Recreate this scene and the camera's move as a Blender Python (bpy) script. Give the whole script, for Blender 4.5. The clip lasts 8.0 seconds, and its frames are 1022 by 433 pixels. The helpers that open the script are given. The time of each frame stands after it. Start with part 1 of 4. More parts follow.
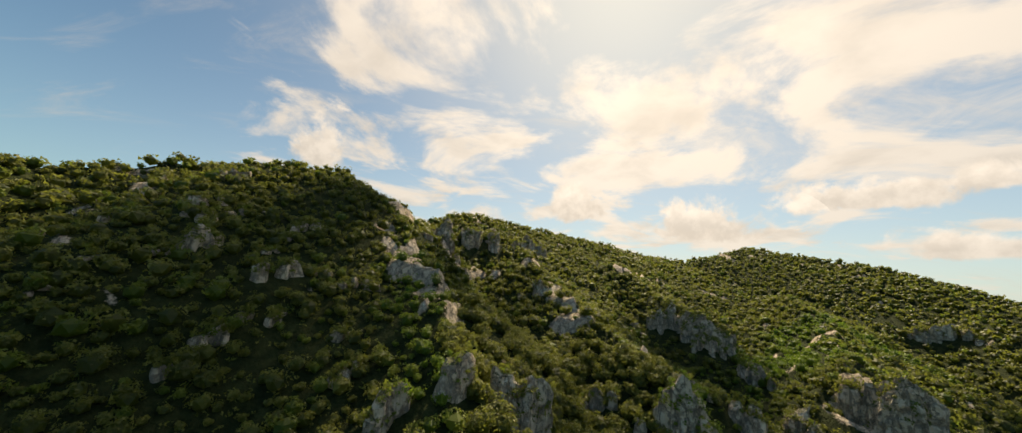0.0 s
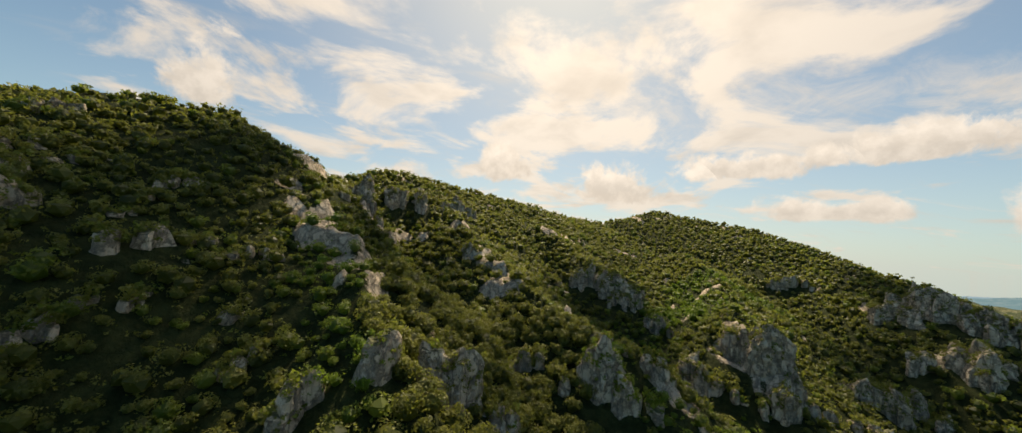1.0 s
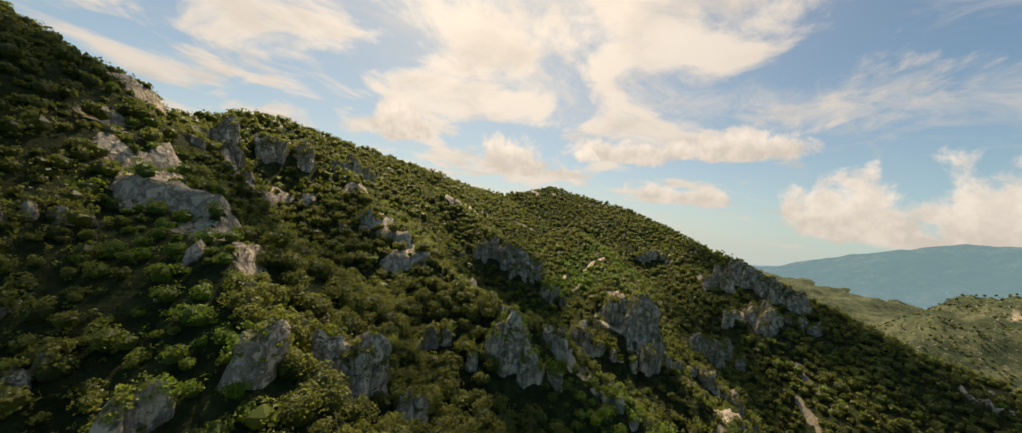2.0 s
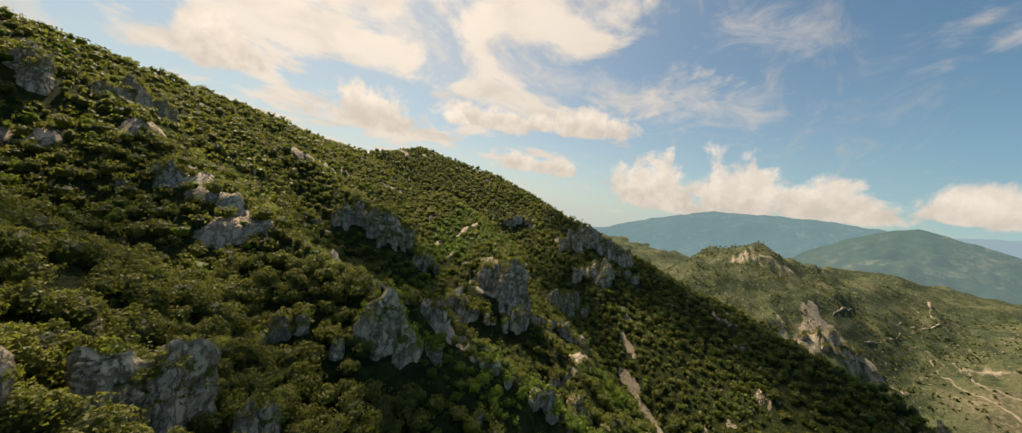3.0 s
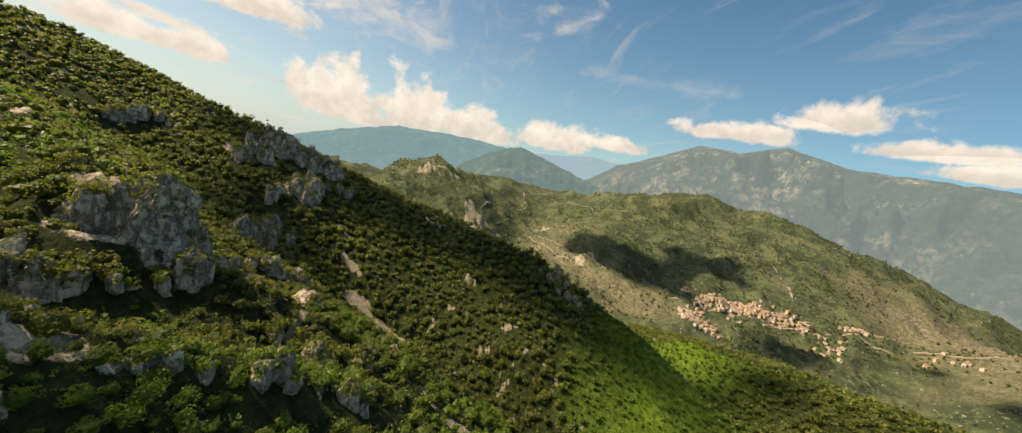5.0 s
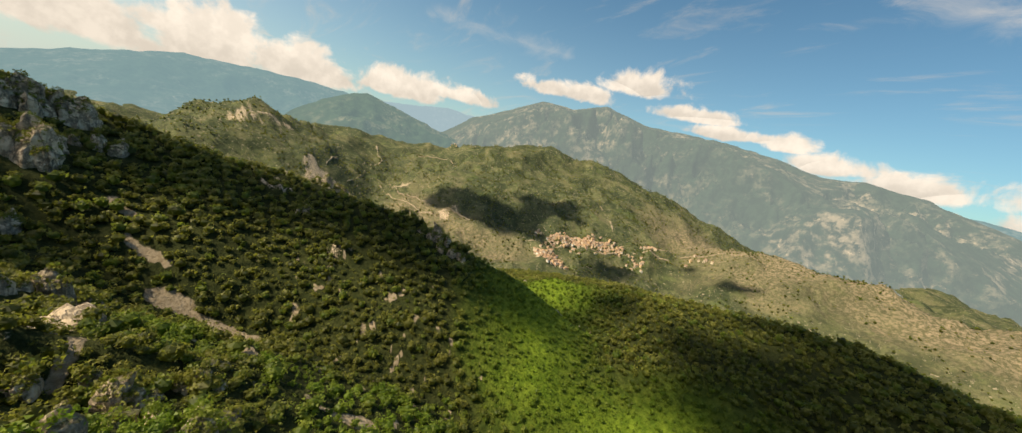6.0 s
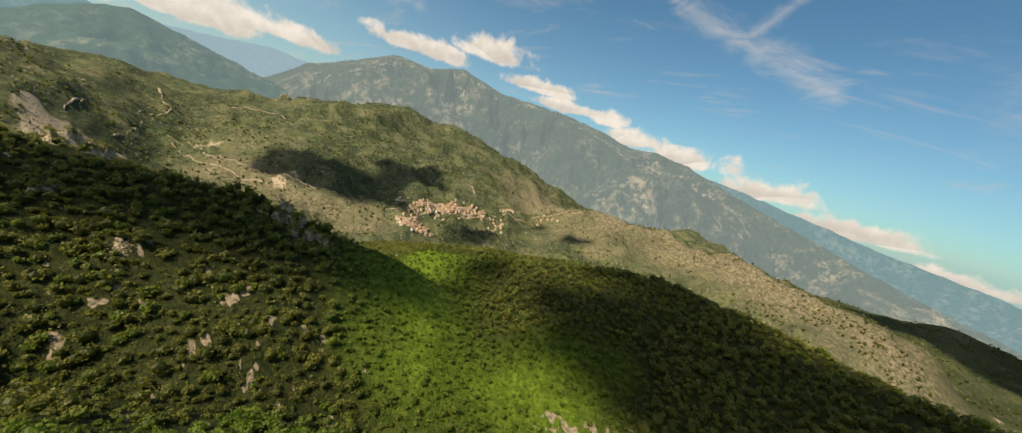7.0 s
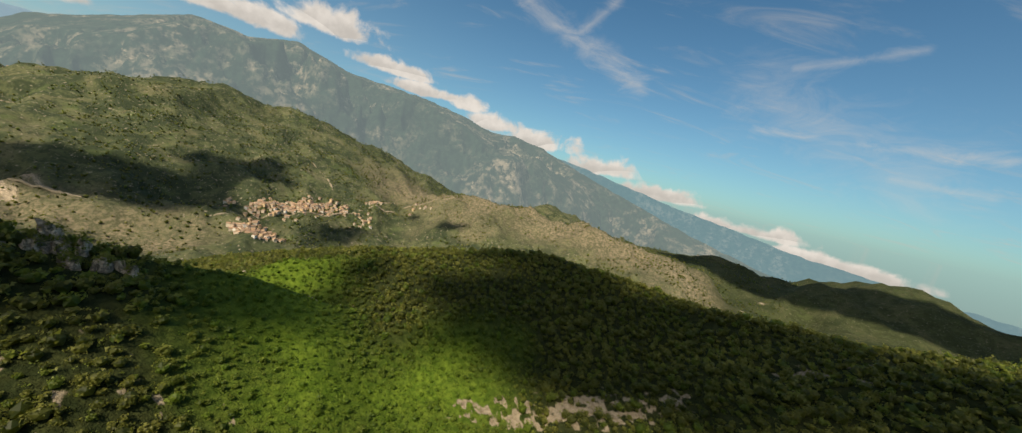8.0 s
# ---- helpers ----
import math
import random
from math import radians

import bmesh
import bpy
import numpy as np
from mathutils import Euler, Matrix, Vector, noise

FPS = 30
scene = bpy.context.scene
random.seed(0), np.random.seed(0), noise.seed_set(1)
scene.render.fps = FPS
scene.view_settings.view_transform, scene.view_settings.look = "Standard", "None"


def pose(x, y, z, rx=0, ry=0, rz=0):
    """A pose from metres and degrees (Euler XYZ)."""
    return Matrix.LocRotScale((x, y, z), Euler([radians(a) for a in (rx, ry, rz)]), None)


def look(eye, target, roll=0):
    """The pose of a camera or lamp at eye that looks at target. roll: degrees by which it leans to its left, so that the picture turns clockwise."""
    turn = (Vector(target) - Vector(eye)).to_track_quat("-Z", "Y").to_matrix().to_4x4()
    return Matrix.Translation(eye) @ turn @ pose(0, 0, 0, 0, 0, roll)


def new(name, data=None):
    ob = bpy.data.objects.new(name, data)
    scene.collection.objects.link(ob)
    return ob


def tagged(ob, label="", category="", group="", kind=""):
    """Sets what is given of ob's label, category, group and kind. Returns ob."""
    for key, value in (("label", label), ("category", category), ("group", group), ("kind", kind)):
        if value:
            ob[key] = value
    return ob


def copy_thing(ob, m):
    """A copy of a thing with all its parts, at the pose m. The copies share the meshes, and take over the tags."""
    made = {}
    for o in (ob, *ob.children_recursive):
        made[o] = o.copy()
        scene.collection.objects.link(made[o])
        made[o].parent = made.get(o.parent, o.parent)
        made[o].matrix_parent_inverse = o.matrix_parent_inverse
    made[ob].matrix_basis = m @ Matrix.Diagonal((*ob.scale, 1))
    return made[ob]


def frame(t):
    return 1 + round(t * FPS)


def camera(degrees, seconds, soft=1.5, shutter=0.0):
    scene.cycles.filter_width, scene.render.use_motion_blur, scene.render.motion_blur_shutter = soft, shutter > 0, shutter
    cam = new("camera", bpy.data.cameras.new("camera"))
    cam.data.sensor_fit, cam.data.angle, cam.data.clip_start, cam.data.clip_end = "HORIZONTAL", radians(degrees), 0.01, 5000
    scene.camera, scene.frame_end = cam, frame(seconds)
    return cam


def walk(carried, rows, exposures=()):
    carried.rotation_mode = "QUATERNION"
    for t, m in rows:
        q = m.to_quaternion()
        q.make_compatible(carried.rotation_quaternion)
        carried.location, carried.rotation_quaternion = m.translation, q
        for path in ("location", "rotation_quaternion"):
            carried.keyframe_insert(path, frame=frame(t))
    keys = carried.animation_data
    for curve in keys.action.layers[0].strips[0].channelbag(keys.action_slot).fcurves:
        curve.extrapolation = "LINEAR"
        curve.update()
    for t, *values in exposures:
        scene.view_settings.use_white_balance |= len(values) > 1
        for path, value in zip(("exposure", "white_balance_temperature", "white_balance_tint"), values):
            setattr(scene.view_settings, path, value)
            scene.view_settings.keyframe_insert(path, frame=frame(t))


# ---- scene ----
cam = camera(113.7, 8.0, soft=1.3)

PATH = [
    (0, (0.18, -13.65, 262.64), (0.196, -3.823, 264.481), 4.15),
    (0.2, (0.02, -12.48, 263.22), (0.819, -2.597, 264.496), 4.82),
    (0.5, (-0.24, -10.75, 264.06), (1.057, -0.901, 265.164), 4.58),
    (1, (-0.87, -8.02, 265.11), (1.371, 1.700, 265.869), 3.94),
    (1.2, (-1.24, -6.90, 265.48), (1.422, 2.725, 266.111), 3.63),
    (2.3, (-4.52, 0.17, 266.85), (1.602, 8.081, 266.735), 8.22),
    (2.5, (-4.33, 1.53, 267.05), (2.400, 8.929, 266.856), 8.49),
    (3, (-3.36, 5.04, 267.58), (4.719, 10.910, 267.092), 8.95),
    (3.5, (-0.80, 9.06, 267.02), (8.324, 13.070, 266.232), 9.33),
    (4, (2.68, 13.40, 265.53), (12.448, 15.290, 264.508), 9.59),
    (4.5, (6.50, 17.78, 263.72), (16.418, 17.488, 262.469), 10.96),
    (4.7, (8.19, 19.46, 263.02), (18.019, 18.192, 261.714), 11.62),
    (5.8, (20.13, 26.71, 260.24), (28.122, 20.960, 258.489), 11.43),
    (6, (22.36, 27.44, 260.33), (29.799, 21.016, 258.472), 12.27),
    (6.5, (27.85, 28.82, 260.87), (33.669, 20.932, 258.885), 14.10),
    (7, (32.35, 29.80, 261.12), (36.399, 20.853, 259.216), 15.00),
    (7.5, (36.22, 30.59, 260.72), (38.286, 20.958, 259.009), 14.10),
    (8, (40.10, 30.85, 260.20), (40.482, 20.953, 258.796), 12.75),
]
walk(cam, [(t, look(eye, target, roll)) for t, eye, target, roll in PATH], [(0, 0.37, 7400, 12), (2.5, 0.20, 7250, 13), (4.5, 0.42, 7300, 13), (6, 0.47, 7500, 12), (8, 0.12, 6850, 11.5)])

# ---- sun, sky and clouds ----
SUN_AZ, SUN_EL = radians(20.0), radians(49.0)
SUN_DIR = Vector((math.sin(SUN_AZ) * math.cos(SUN_EL), math.cos(SUN_AZ) * math.cos(SUN_EL), math.sin(SUN_EL)))
sun_data = bpy.data.lights.new("sun", "SUN")
sun_data.energy, sun_data.angle, sun_data.color = 5.0, radians(0.6), (1.0, 0.89, 0.68)
sun = new("sun", sun_data)
sun.matrix_world = look(SUN_DIR * 100, (0, 0, 0))


class Graph:
    """Short hand for node trees."""

    def __init__(self, tree):
        self.tree = tree

    def node(self, kind):
        return self.tree.nodes.new(kind)

    def put(self, socket, value):
        if isinstance(value, bpy.types.NodeSocket):
            self.tree.links.new(value, socket)
        elif isinstance(value, tuple) and len(value) == 3 and socket.type == "RGBA":
            socket.default_value = (*value, 1.0)
        else:
            socket.default_value = value

    def math(self, op, a, b=0.0, c=0.0, clamp=False):
        n = self.node("ShaderNodeMath")
        n.operation, n.use_clamp = op, clamp
        for s, v in zip(n.inputs, (a, b, c)):
            self.put(s, v)
        return n.outputs[0]

    def mix(self, fac, a, b):
        n = self.node("ShaderNodeMix")
        n.data_type = "RGBA"
        self.put(n.inputs[0], fac)
        self.put(n.inputs[6], a)
        self.put(n.inputs[7], b)
        return n.outputs[2]

    def step(self, value, lo, hi):
        n = self.node("ShaderNodeMapRange")
        n.interpolation_type = "SMOOTHSTEP"
        for s, v in zip(n.inputs, (value, lo, hi, 0.0, 1.0)):
            self.put(s, v)
        return n.outputs[0]

    def noise(self, vector, scale, detail=4.0, rough=0.55, distort=0.0):
        n = self.node("ShaderNodeTexNoise")
        for key, v in (("Vector", vector), ("Scale", scale), ("Detail", detail), ("Roughness", rough), ("Distortion", distort)):
            self.put(n.inputs[key], v)
        return n.outputs[0]

    def vec(self, op, a, b=(0, 0, 0)):
        n = self.node("ShaderNodeVectorMath")
        n.operation = op
        self.put(n.inputs[0], a)
        self.put(n.inputs[1], b)
        return n.outputs["Value"] if op in ("DOT_PRODUCT", "LENGTH", "DISTANCE") else n.outputs[0]

    def join(self, x, y, z):
        n = self.node("ShaderNodeCombineXYZ")
        for s, v in zip(n.inputs, (x, y, z)):
            self.put(s, v)
        return n.outputs[0]

    def split(self, v):
        n = self.node("ShaderNodeSeparateXYZ")
        self.put(n.inputs[0], v)
        return n.outputs


# Cumulus: bearing to the right of +y, height of the base, half width and height, in degrees.
CUMULUS = [(-31.5, 16.0, 4.5, 8.5), (10, 12, 6, 6), (31, 9, 11, 6), (47, 12, 10, 4), (63, 13, 10, 4), (57, 6, 9, 3), (78, 3.6, 11, 7), (87, 4, 10, 8), (97, 4.5, 12, 5), (107, 5.5, 12, 3.6), (118, 6.8, 12, 2.8),
           (135, 10.8, 10, 2.8), (147, 13.2, 8.5, 3.4), (155, 10.4, 8, 2.2), (167, 8.0, 4, 2.2), (160, 8.6, 9, 1.6), (171, 6.2, 8, 2.4), (180, 4.8, 9, 3.0), (190, 2.8, 9, 2.8), (200, 0.8, 9, 2.4), (211, -1.4, 9, 1.9), (222, -3.0, 9, 1.5)]

# Thin and torn cloud: bearing and height of its two ends, half its breadth, how dense.
STREAKS = [(172, 25, 193, 16.5, 1.7, 0.6), (182, 22, 187, 27, 1.1, 0.5), (210, 12.3, 231, 11, 1.0, 0.6), (209, 17, 226, 8.5, 4.5, 0.35), (224, 8.2, 231, 7.4, 0.8, 0.6), (212, 20, 223, 21.5, 0.6, 0.4),
           (107, 22, 113, 24.6, 0.9, 0.8), (113, 17.5, 134, 16.2, 1.1, 0.35), (28, 25, 43, 18, 5.5, 0.85), (66, 18.5, 87, 17.5, 3.2, 0.85), (82, 28, 92, 25, 2.6, 0.7), (49, 21, 60, 20, 3.0, 0.7)]


def build_world():
    world = bpy.data.worlds.new("sky")
    scene.world = world
    world.use_nodes = True
    world.node_tree.nodes.clear()
    g = Graph(world.node_tree)
    d = g.node("ShaderNodeTexCoord").outputs["Generated"]
    inv = lambda v: g.math("SUBTRACT", 1.0, v)  # noqa: E731
    sky = g.node("ShaderNodeTexSky")
    sky.sky_type, sky.sun_disc, sky.sun_elevation, sky.sun_rotation = "NISHITA", False, SUN_EL, SUN_AZ
    sky.altitude, sky.air_density, sky.dust_density, sky.ozone_density = 400.0, 1.0, 0.6, 2.0
    x, y, z = g.split(d)
    up = g.math("MAXIMUM", z, 0.0)
    near_sun = g.math("MAXIMUM", g.vec("DOT_PRODUCT", d, tuple(SUN_DIR)), 0.0)
    air = g.vec("MULTIPLY", sky.outputs[0], g.mix(g.step(near_sun, 0.0, 0.75), (0.45, 0.95, 1.10), (0.72, 1.00, 1.02)))
    air = g.mix(g.math("MULTIPLY", g.math("POWER", inv(up), 4.2), g.math("ADD", 0.52, g.math("MULTIPLY", g.step(g.vec("DOT_PRODUCT", d, tuple(SUN_DIR)), -0.5, 0.1), 0.36))), air, g.mix(g.step(near_sun, 0.1, 0.7), (4.2, 5.6, 5.55), (6.1, 6.5, 6.4)))
    air = g.mix(g.math("MULTIPLY", g.math("POWER", near_sun, 6.0), 0.75), air, (8.4, 8.0, 7.2))
    # broken and thin cloud on a flat layer
    lift = g.math("ADD", up, 0.16)
    flat = g.join(g.math("DIVIDE", x, lift), g.math("DIVIDE", y, lift), 0.0)
    cover = g.step(near_sun, 0.22, 0.85)
    cut = g.math("SUBTRACT", 0.66, g.math("MULTIPLY", cover, 0.225))
    broken = g.noise(g.vec("ADD", flat, (0.35, 0.2, 0.0)), 1.5, 9.0, 0.58, 0.45)
    cloud1 = g.math("MULTIPLY", g.step(broken, cut, g.math("ADD", cut, 0.13)), 0.92)
    wisp = g.noise(g.vec("MULTIPLY", flat, (0.9, 2.6, 1.0)), 1.1, 8.0, 0.64, 1.6)
    cloud2 = g.math("MULTIPLY", g.step(wisp, 0.52, 0.86), 0.55)
    # heaps that stand over the hills
    bearing = g.math("MULTIPLY", g.math("ARCTAN2", x, y), 180 / math.pi)
    bearing = g.math("ADD", bearing, g.math("MULTIPLY", g.math("LESS_THAN", bearing, -90.0), 360.0))
    rise = g.math("MULTIPLY", g.math("ARCSINE", z), 180 / math.pi)
    heap, level = None, None
    for a0, e0, w, h in CUMULUS:
        u = g.math("DIVIDE", g.math("SUBTRACT", bearing, a0), w)
        e = g.math("SUBTRACT", rise, e0)
        v = g.math("ADD", g.math("DIVIDE", g.math("MAXIMUM", e, 0.0), h), g.math("DIVIDE", g.math("MAXIMUM", g.math("MULTIPLY", e, -1.0), 0.0), 0.30 * h + 0.3))
        m = g.math("SUBTRACT", 1.0, g.math("SQRT", g.math("ADD", g.math("MULTIPLY", u, u), g.math("MULTIPLY", v, v))))
        heap = m if heap is None else g.math("MAXIMUM", heap, m)
        l = g.math("DIVIDE", e, h)
        level = g.math("MULTIPLY", l, g.math("GREATER_THAN", m, -0.3)) if level is None else g.math("MAXIMUM", level, g.math("MULTIPLY", l, g.math("GREATER_THAN", m, -0.3)))
    puff = g.noise(d, 11.0, 9.0, 0.6, 0.3)
    body = g.math("ADD", heap, g.math("MULTIPLY", g.math("SUBTRACT", puff, 0.5), 2.3))
    cloud3 = g.math("MULTIPLY", g.step(body, 0.12, 0.52), 0.97)
    streak = None
    torn = g.math("MULTIPLY", g.math("SUBTRACT", g.noise(g.vec("MULTIPLY", d, (1.0, 1.0, 2.2)), 9.0, 9.0, 0.66, 1.2), 0.5), 2.6)
    for a0, e0, a1, e1, w, dense in STREAKS:
        fx, fy = a1 - a0, e1 - e0
        px, py = g.math("SUBTRACT", bearing, float(a0)), g.math("SUBTRACT", rise, float(e0))
        t = g.math("DIVIDE", g.math("ADD", g.math("MULTIPLY", px, float(fx)), g.math("MULTIPLY", py, float(fy))), float(fx * fx + fy * fy), clamp=True)
        qx, qy = g.math("SUBTRACT", px, g.math("MULTIPLY", t, float(fx))), g.math("SUBTRACT", py, g.math("MULTIPLY", t, float(fy)))
        far = g.math("DIVIDE", g.math("SQRT", g.math("ADD", g.math("MULTIPLY", qx, qx), g.math("MULTIPLY", qy, qy))), w * 1.6)
        m = g.math("MULTIPLY", g.step(g.math("ADD", g.math("SUBTRACT", 0.9, far), torn), 0.0, 1.7), dense * 0.85)
        streak = m if streak is None else g.math("MAXIMUM", streak, m)
    glow = g.math("POWER", near_sun, 4.0)
    shade1 = g.math("SUBTRACT", 1.0, g.math("MULTIPLY", g.step(g.noise(flat, 2.3, 6.0, 0.55, 0.3), 0.42, 0.75), 0.22))
    value1 = g.math("MULTIPLY", g.math("ADD", 6.6, g.math("MULTIPLY", glow, 4.4)), shade1)
    shade3 = g.math("ADD", 0.72, g.math("MULTIPLY", g.math("ADD", g.step(level, 0.0, 0.6), g.step(g.noise(d, 26.0, 6.0, 0.6), 0.35, 0.7)), 0.17))
    value3 = g.math("MULTIPLY", g.math("ADD", 8.0, g.math("MULTIPLY", glow, 2.2)), shade3)

    def lit(value):
        n = g.node("ShaderNodeVectorMath")
        n.operation = "SCALE"
        g.put(n.inputs[0], g.mix(glow, (1.02, 0.97, 0.90), (1.03, 0.93, 0.80)))
        g.put(n.inputs["Scale"], value)
        return n.outputs[0]

    out = g.mix(cloud2, air, lit(g.math("ADD", 5.6, g.math("MULTIPLY", glow, 3.0))))
    out = g.mix(streak, out, lit(g.math("ADD", 6.8, g.math("MULTIPLY", glow, 2.6))))
    out = g.mix(cloud1, out, lit(value1))
    out = g.mix(cloud3, out, lit(value3))
    bg = g.node("ShaderNodeBackground")
    g.put(bg.inputs[0], out)
    bg.inputs[1].default_value = 0.086
    g.tree.links.new(bg.outputs[0], g.node("ShaderNodeOutputWorld").inputs[0])


build_world()


# ---- numbers of the plan ----
U, EYE_Z = 75.0, 260.0
CENTRE = np.array((15.0, 30.0))


def lattice(ix, iy, seed):
    n = (ix.astype(np.int64) * 374761393 + iy.astype(np.int64) * 668265263 + seed * 1442695041) & 0x7FFFFFFF
    n = ((n ^ (n >> 13)) * 1274126177) & 0x7FFFFFFF
    return ((n ^ (n >> 16)) & 0xFFFF) / 65535.0


def grain(x, y, seed=0):
    """Smooth value noise from -1 to 1, one cell a unit."""
    fx, fy = np.floor(x), np.floor(y)
    u, v = x - fx, y - fy
    u, v = u * u * u * (u * (6 * u - 15) + 10), v * v * v * (v * (6 * v - 15) + 10)
    a, b = lattice(fx, fy, seed), lattice(fx + 1, fy, seed)
    c, d = lattice(fx, fy + 1, seed), lattice(fx + 1, fy + 1, seed)
    return 2 * ((a * (1 - u) + b * u) * (1 - v) + (c * (1 - u) + d * u) * v) - 1


def fbm(x, y, scale, octaves=5, seed=0, gain=0.5):
    total, amp, out = 0.0, 1.0, 0.0
    px, py = x / scale, y / scale
    for k in range(octaves):
        out = out + amp * grain(px, py, seed + 7 * k)
        total += amp
        px, py = 1.63 * px + 1.21 * py + 3.1, 1.63 * py - 1.21 * px + 7.7
        amp *= gain
    return out / total


def ridged(x, y, scale, octaves=5, seed=0, gain=0.5):
    total, amp, out = 0.0, 1.0, 0.0
    px, py = x / scale, y / scale
    for k in range(octaves):
        out = out + amp * (1 - 2 * np.abs(grain(px, py, seed + 11 * k)))
        total += amp
        px, py = 1.63 * px + 1.21 * py + 5.3, 1.63 * py - 1.21 * px + 1.9
        amp *= gain
    return out / total


def line_dist(x, y, line):
    """For a line of points (x, y, more...): the distance to it and the values there."""
    best, values = np.full(x.shape, 1e9), None
    rows = np.array(line, float)
    values = np.zeros((*x.shape, rows.shape[1] - 2))
    for p, q in zip(rows[:-1], rows[1:]):
        e = q[:2] - p[:2]
        t = np.clip(((x - p[0]) * e[0] + (y - p[1]) * e[1]) / (e @ e), 0, 1)
        d = np.hypot(x - p[0] - t * e[0], y - p[1] - t * e[1])
        near = d < best
        best = np.where(near, d, best)
        values[near] = (p[2:] + t[..., None] * (q[2:] - p[2:]))[near]
    return best, values


# Crest lines in units of U about the first eye: x, y, height over it, fall a unit.
MASSIF = [(-2.6, -0.3, 0.12, 0.5), (-2.4, 0.5, 0.31, 0.5), (-2.0, 1.25, 0.36, 0.5), (-1.5, 1.78, 0.61, 0.54), (-1.16, 1.98, 0.67, 0.62), (-1.0, 2.12, 0.55, 0.72), (-0.8, 2.4, 0.42, 0.6),
          (-0.38, 3.1, 0.61, 0.5), (0.62, 3.9, 0.60, 0.42), (2.0, 4.5, 0.47, 0.36), (2.5, 4.5, 0.42, 0.36), (3.6, 4.75, 0.73, 0.36),
          (4.2, 3.5, 0.44, 0.36), (3.85, 2.5, 0.07, 0.36), (3.65, 1.6, -0.07, 0.36), (3.5, 1.2, -0.25, 0.36), (3.3, 0.55, -0.36, 0.36),
          (2.95, -0.05, -0.50, 0.36), (2.5, -0.55, -0.58, 0.36), (2.2, -0.95, -0.73, 0.38), (1.95, -1.25, -1.0, 0.40), (1.9, -1.45, -1.25, 0.4)]
SPUR = [(-2.6, -0.3, 0.15, 0.42), (-2.3, -0.8, -0.2, 0.36), (-1.86, -1.36, -0.45, 0.32), (-1.46, -1.77, -0.62, 0.3), (-1.09, -2.04, -0.72, 0.28), (-0.57, -2.52, -0.78, 0.26),
        (0.33, -2.83, -0.75, 0.26), (0.88, -2.7, -0.85, 0.27), (1.65, -2.47, -1.0, 0.28), (2.3, -2.1, -1.1, 0.32), (2.45, -1.95, -1.2, 0.4)]
RIBS = [
    [(-0.75, 1.9, 0.22, 0.9), (-0.32, 1.25, 0.02, 1.0), (-0.18, 0.78, -0.22, 1.1), (-0.1, 0.5, -0.45, 1.0)],
    [(0.1, 2.5, 0.26, 0.7), (0.25, 1.8, 0.02, 0.9), (0.5, 1.2, -0.24, 1.0), (0.75, 0.95, -0.34, 1.0), (1.0, 0.55, -0.60, 0.9), (1.15, 0.1, -0.9, 0.8)],
    [(1.0, 3.2, 0.28, 0.6), (1.25, 2.0, -0.2, 0.8), (1.2, 1.6, -0.4, 0.8)],
    [(2.6, 3.0, 0.05, 0.6), (2.1, 2.0, -0.12, 0.8), (1.5, 1.32, -0.26, 1.0), (1.4, 0.9, -0.5, 0.9), (1.36, 0.44, -0.72, 0.8), (1.3, 0.0, -0.95, 0.8)],
]
GULLIES = [
    [(-0.1, 2.2, 0.16), (0.12, 1.3, 0.2), (0.35, 0.6, 0.2), (0.6, -0.2, 0.1)],
    [(1.0, 2.6, 0.12), (1.05, 1.4, 0.18), (1.25, 0.5, 0.16), (1.2, -0.4, 0.05)],
    [(2.9, 2.3, 0.10), (2.35, 1.0, 0.16), (1.7, 0.42, 0.16), (1.3, -0.5, 0.05)],
]

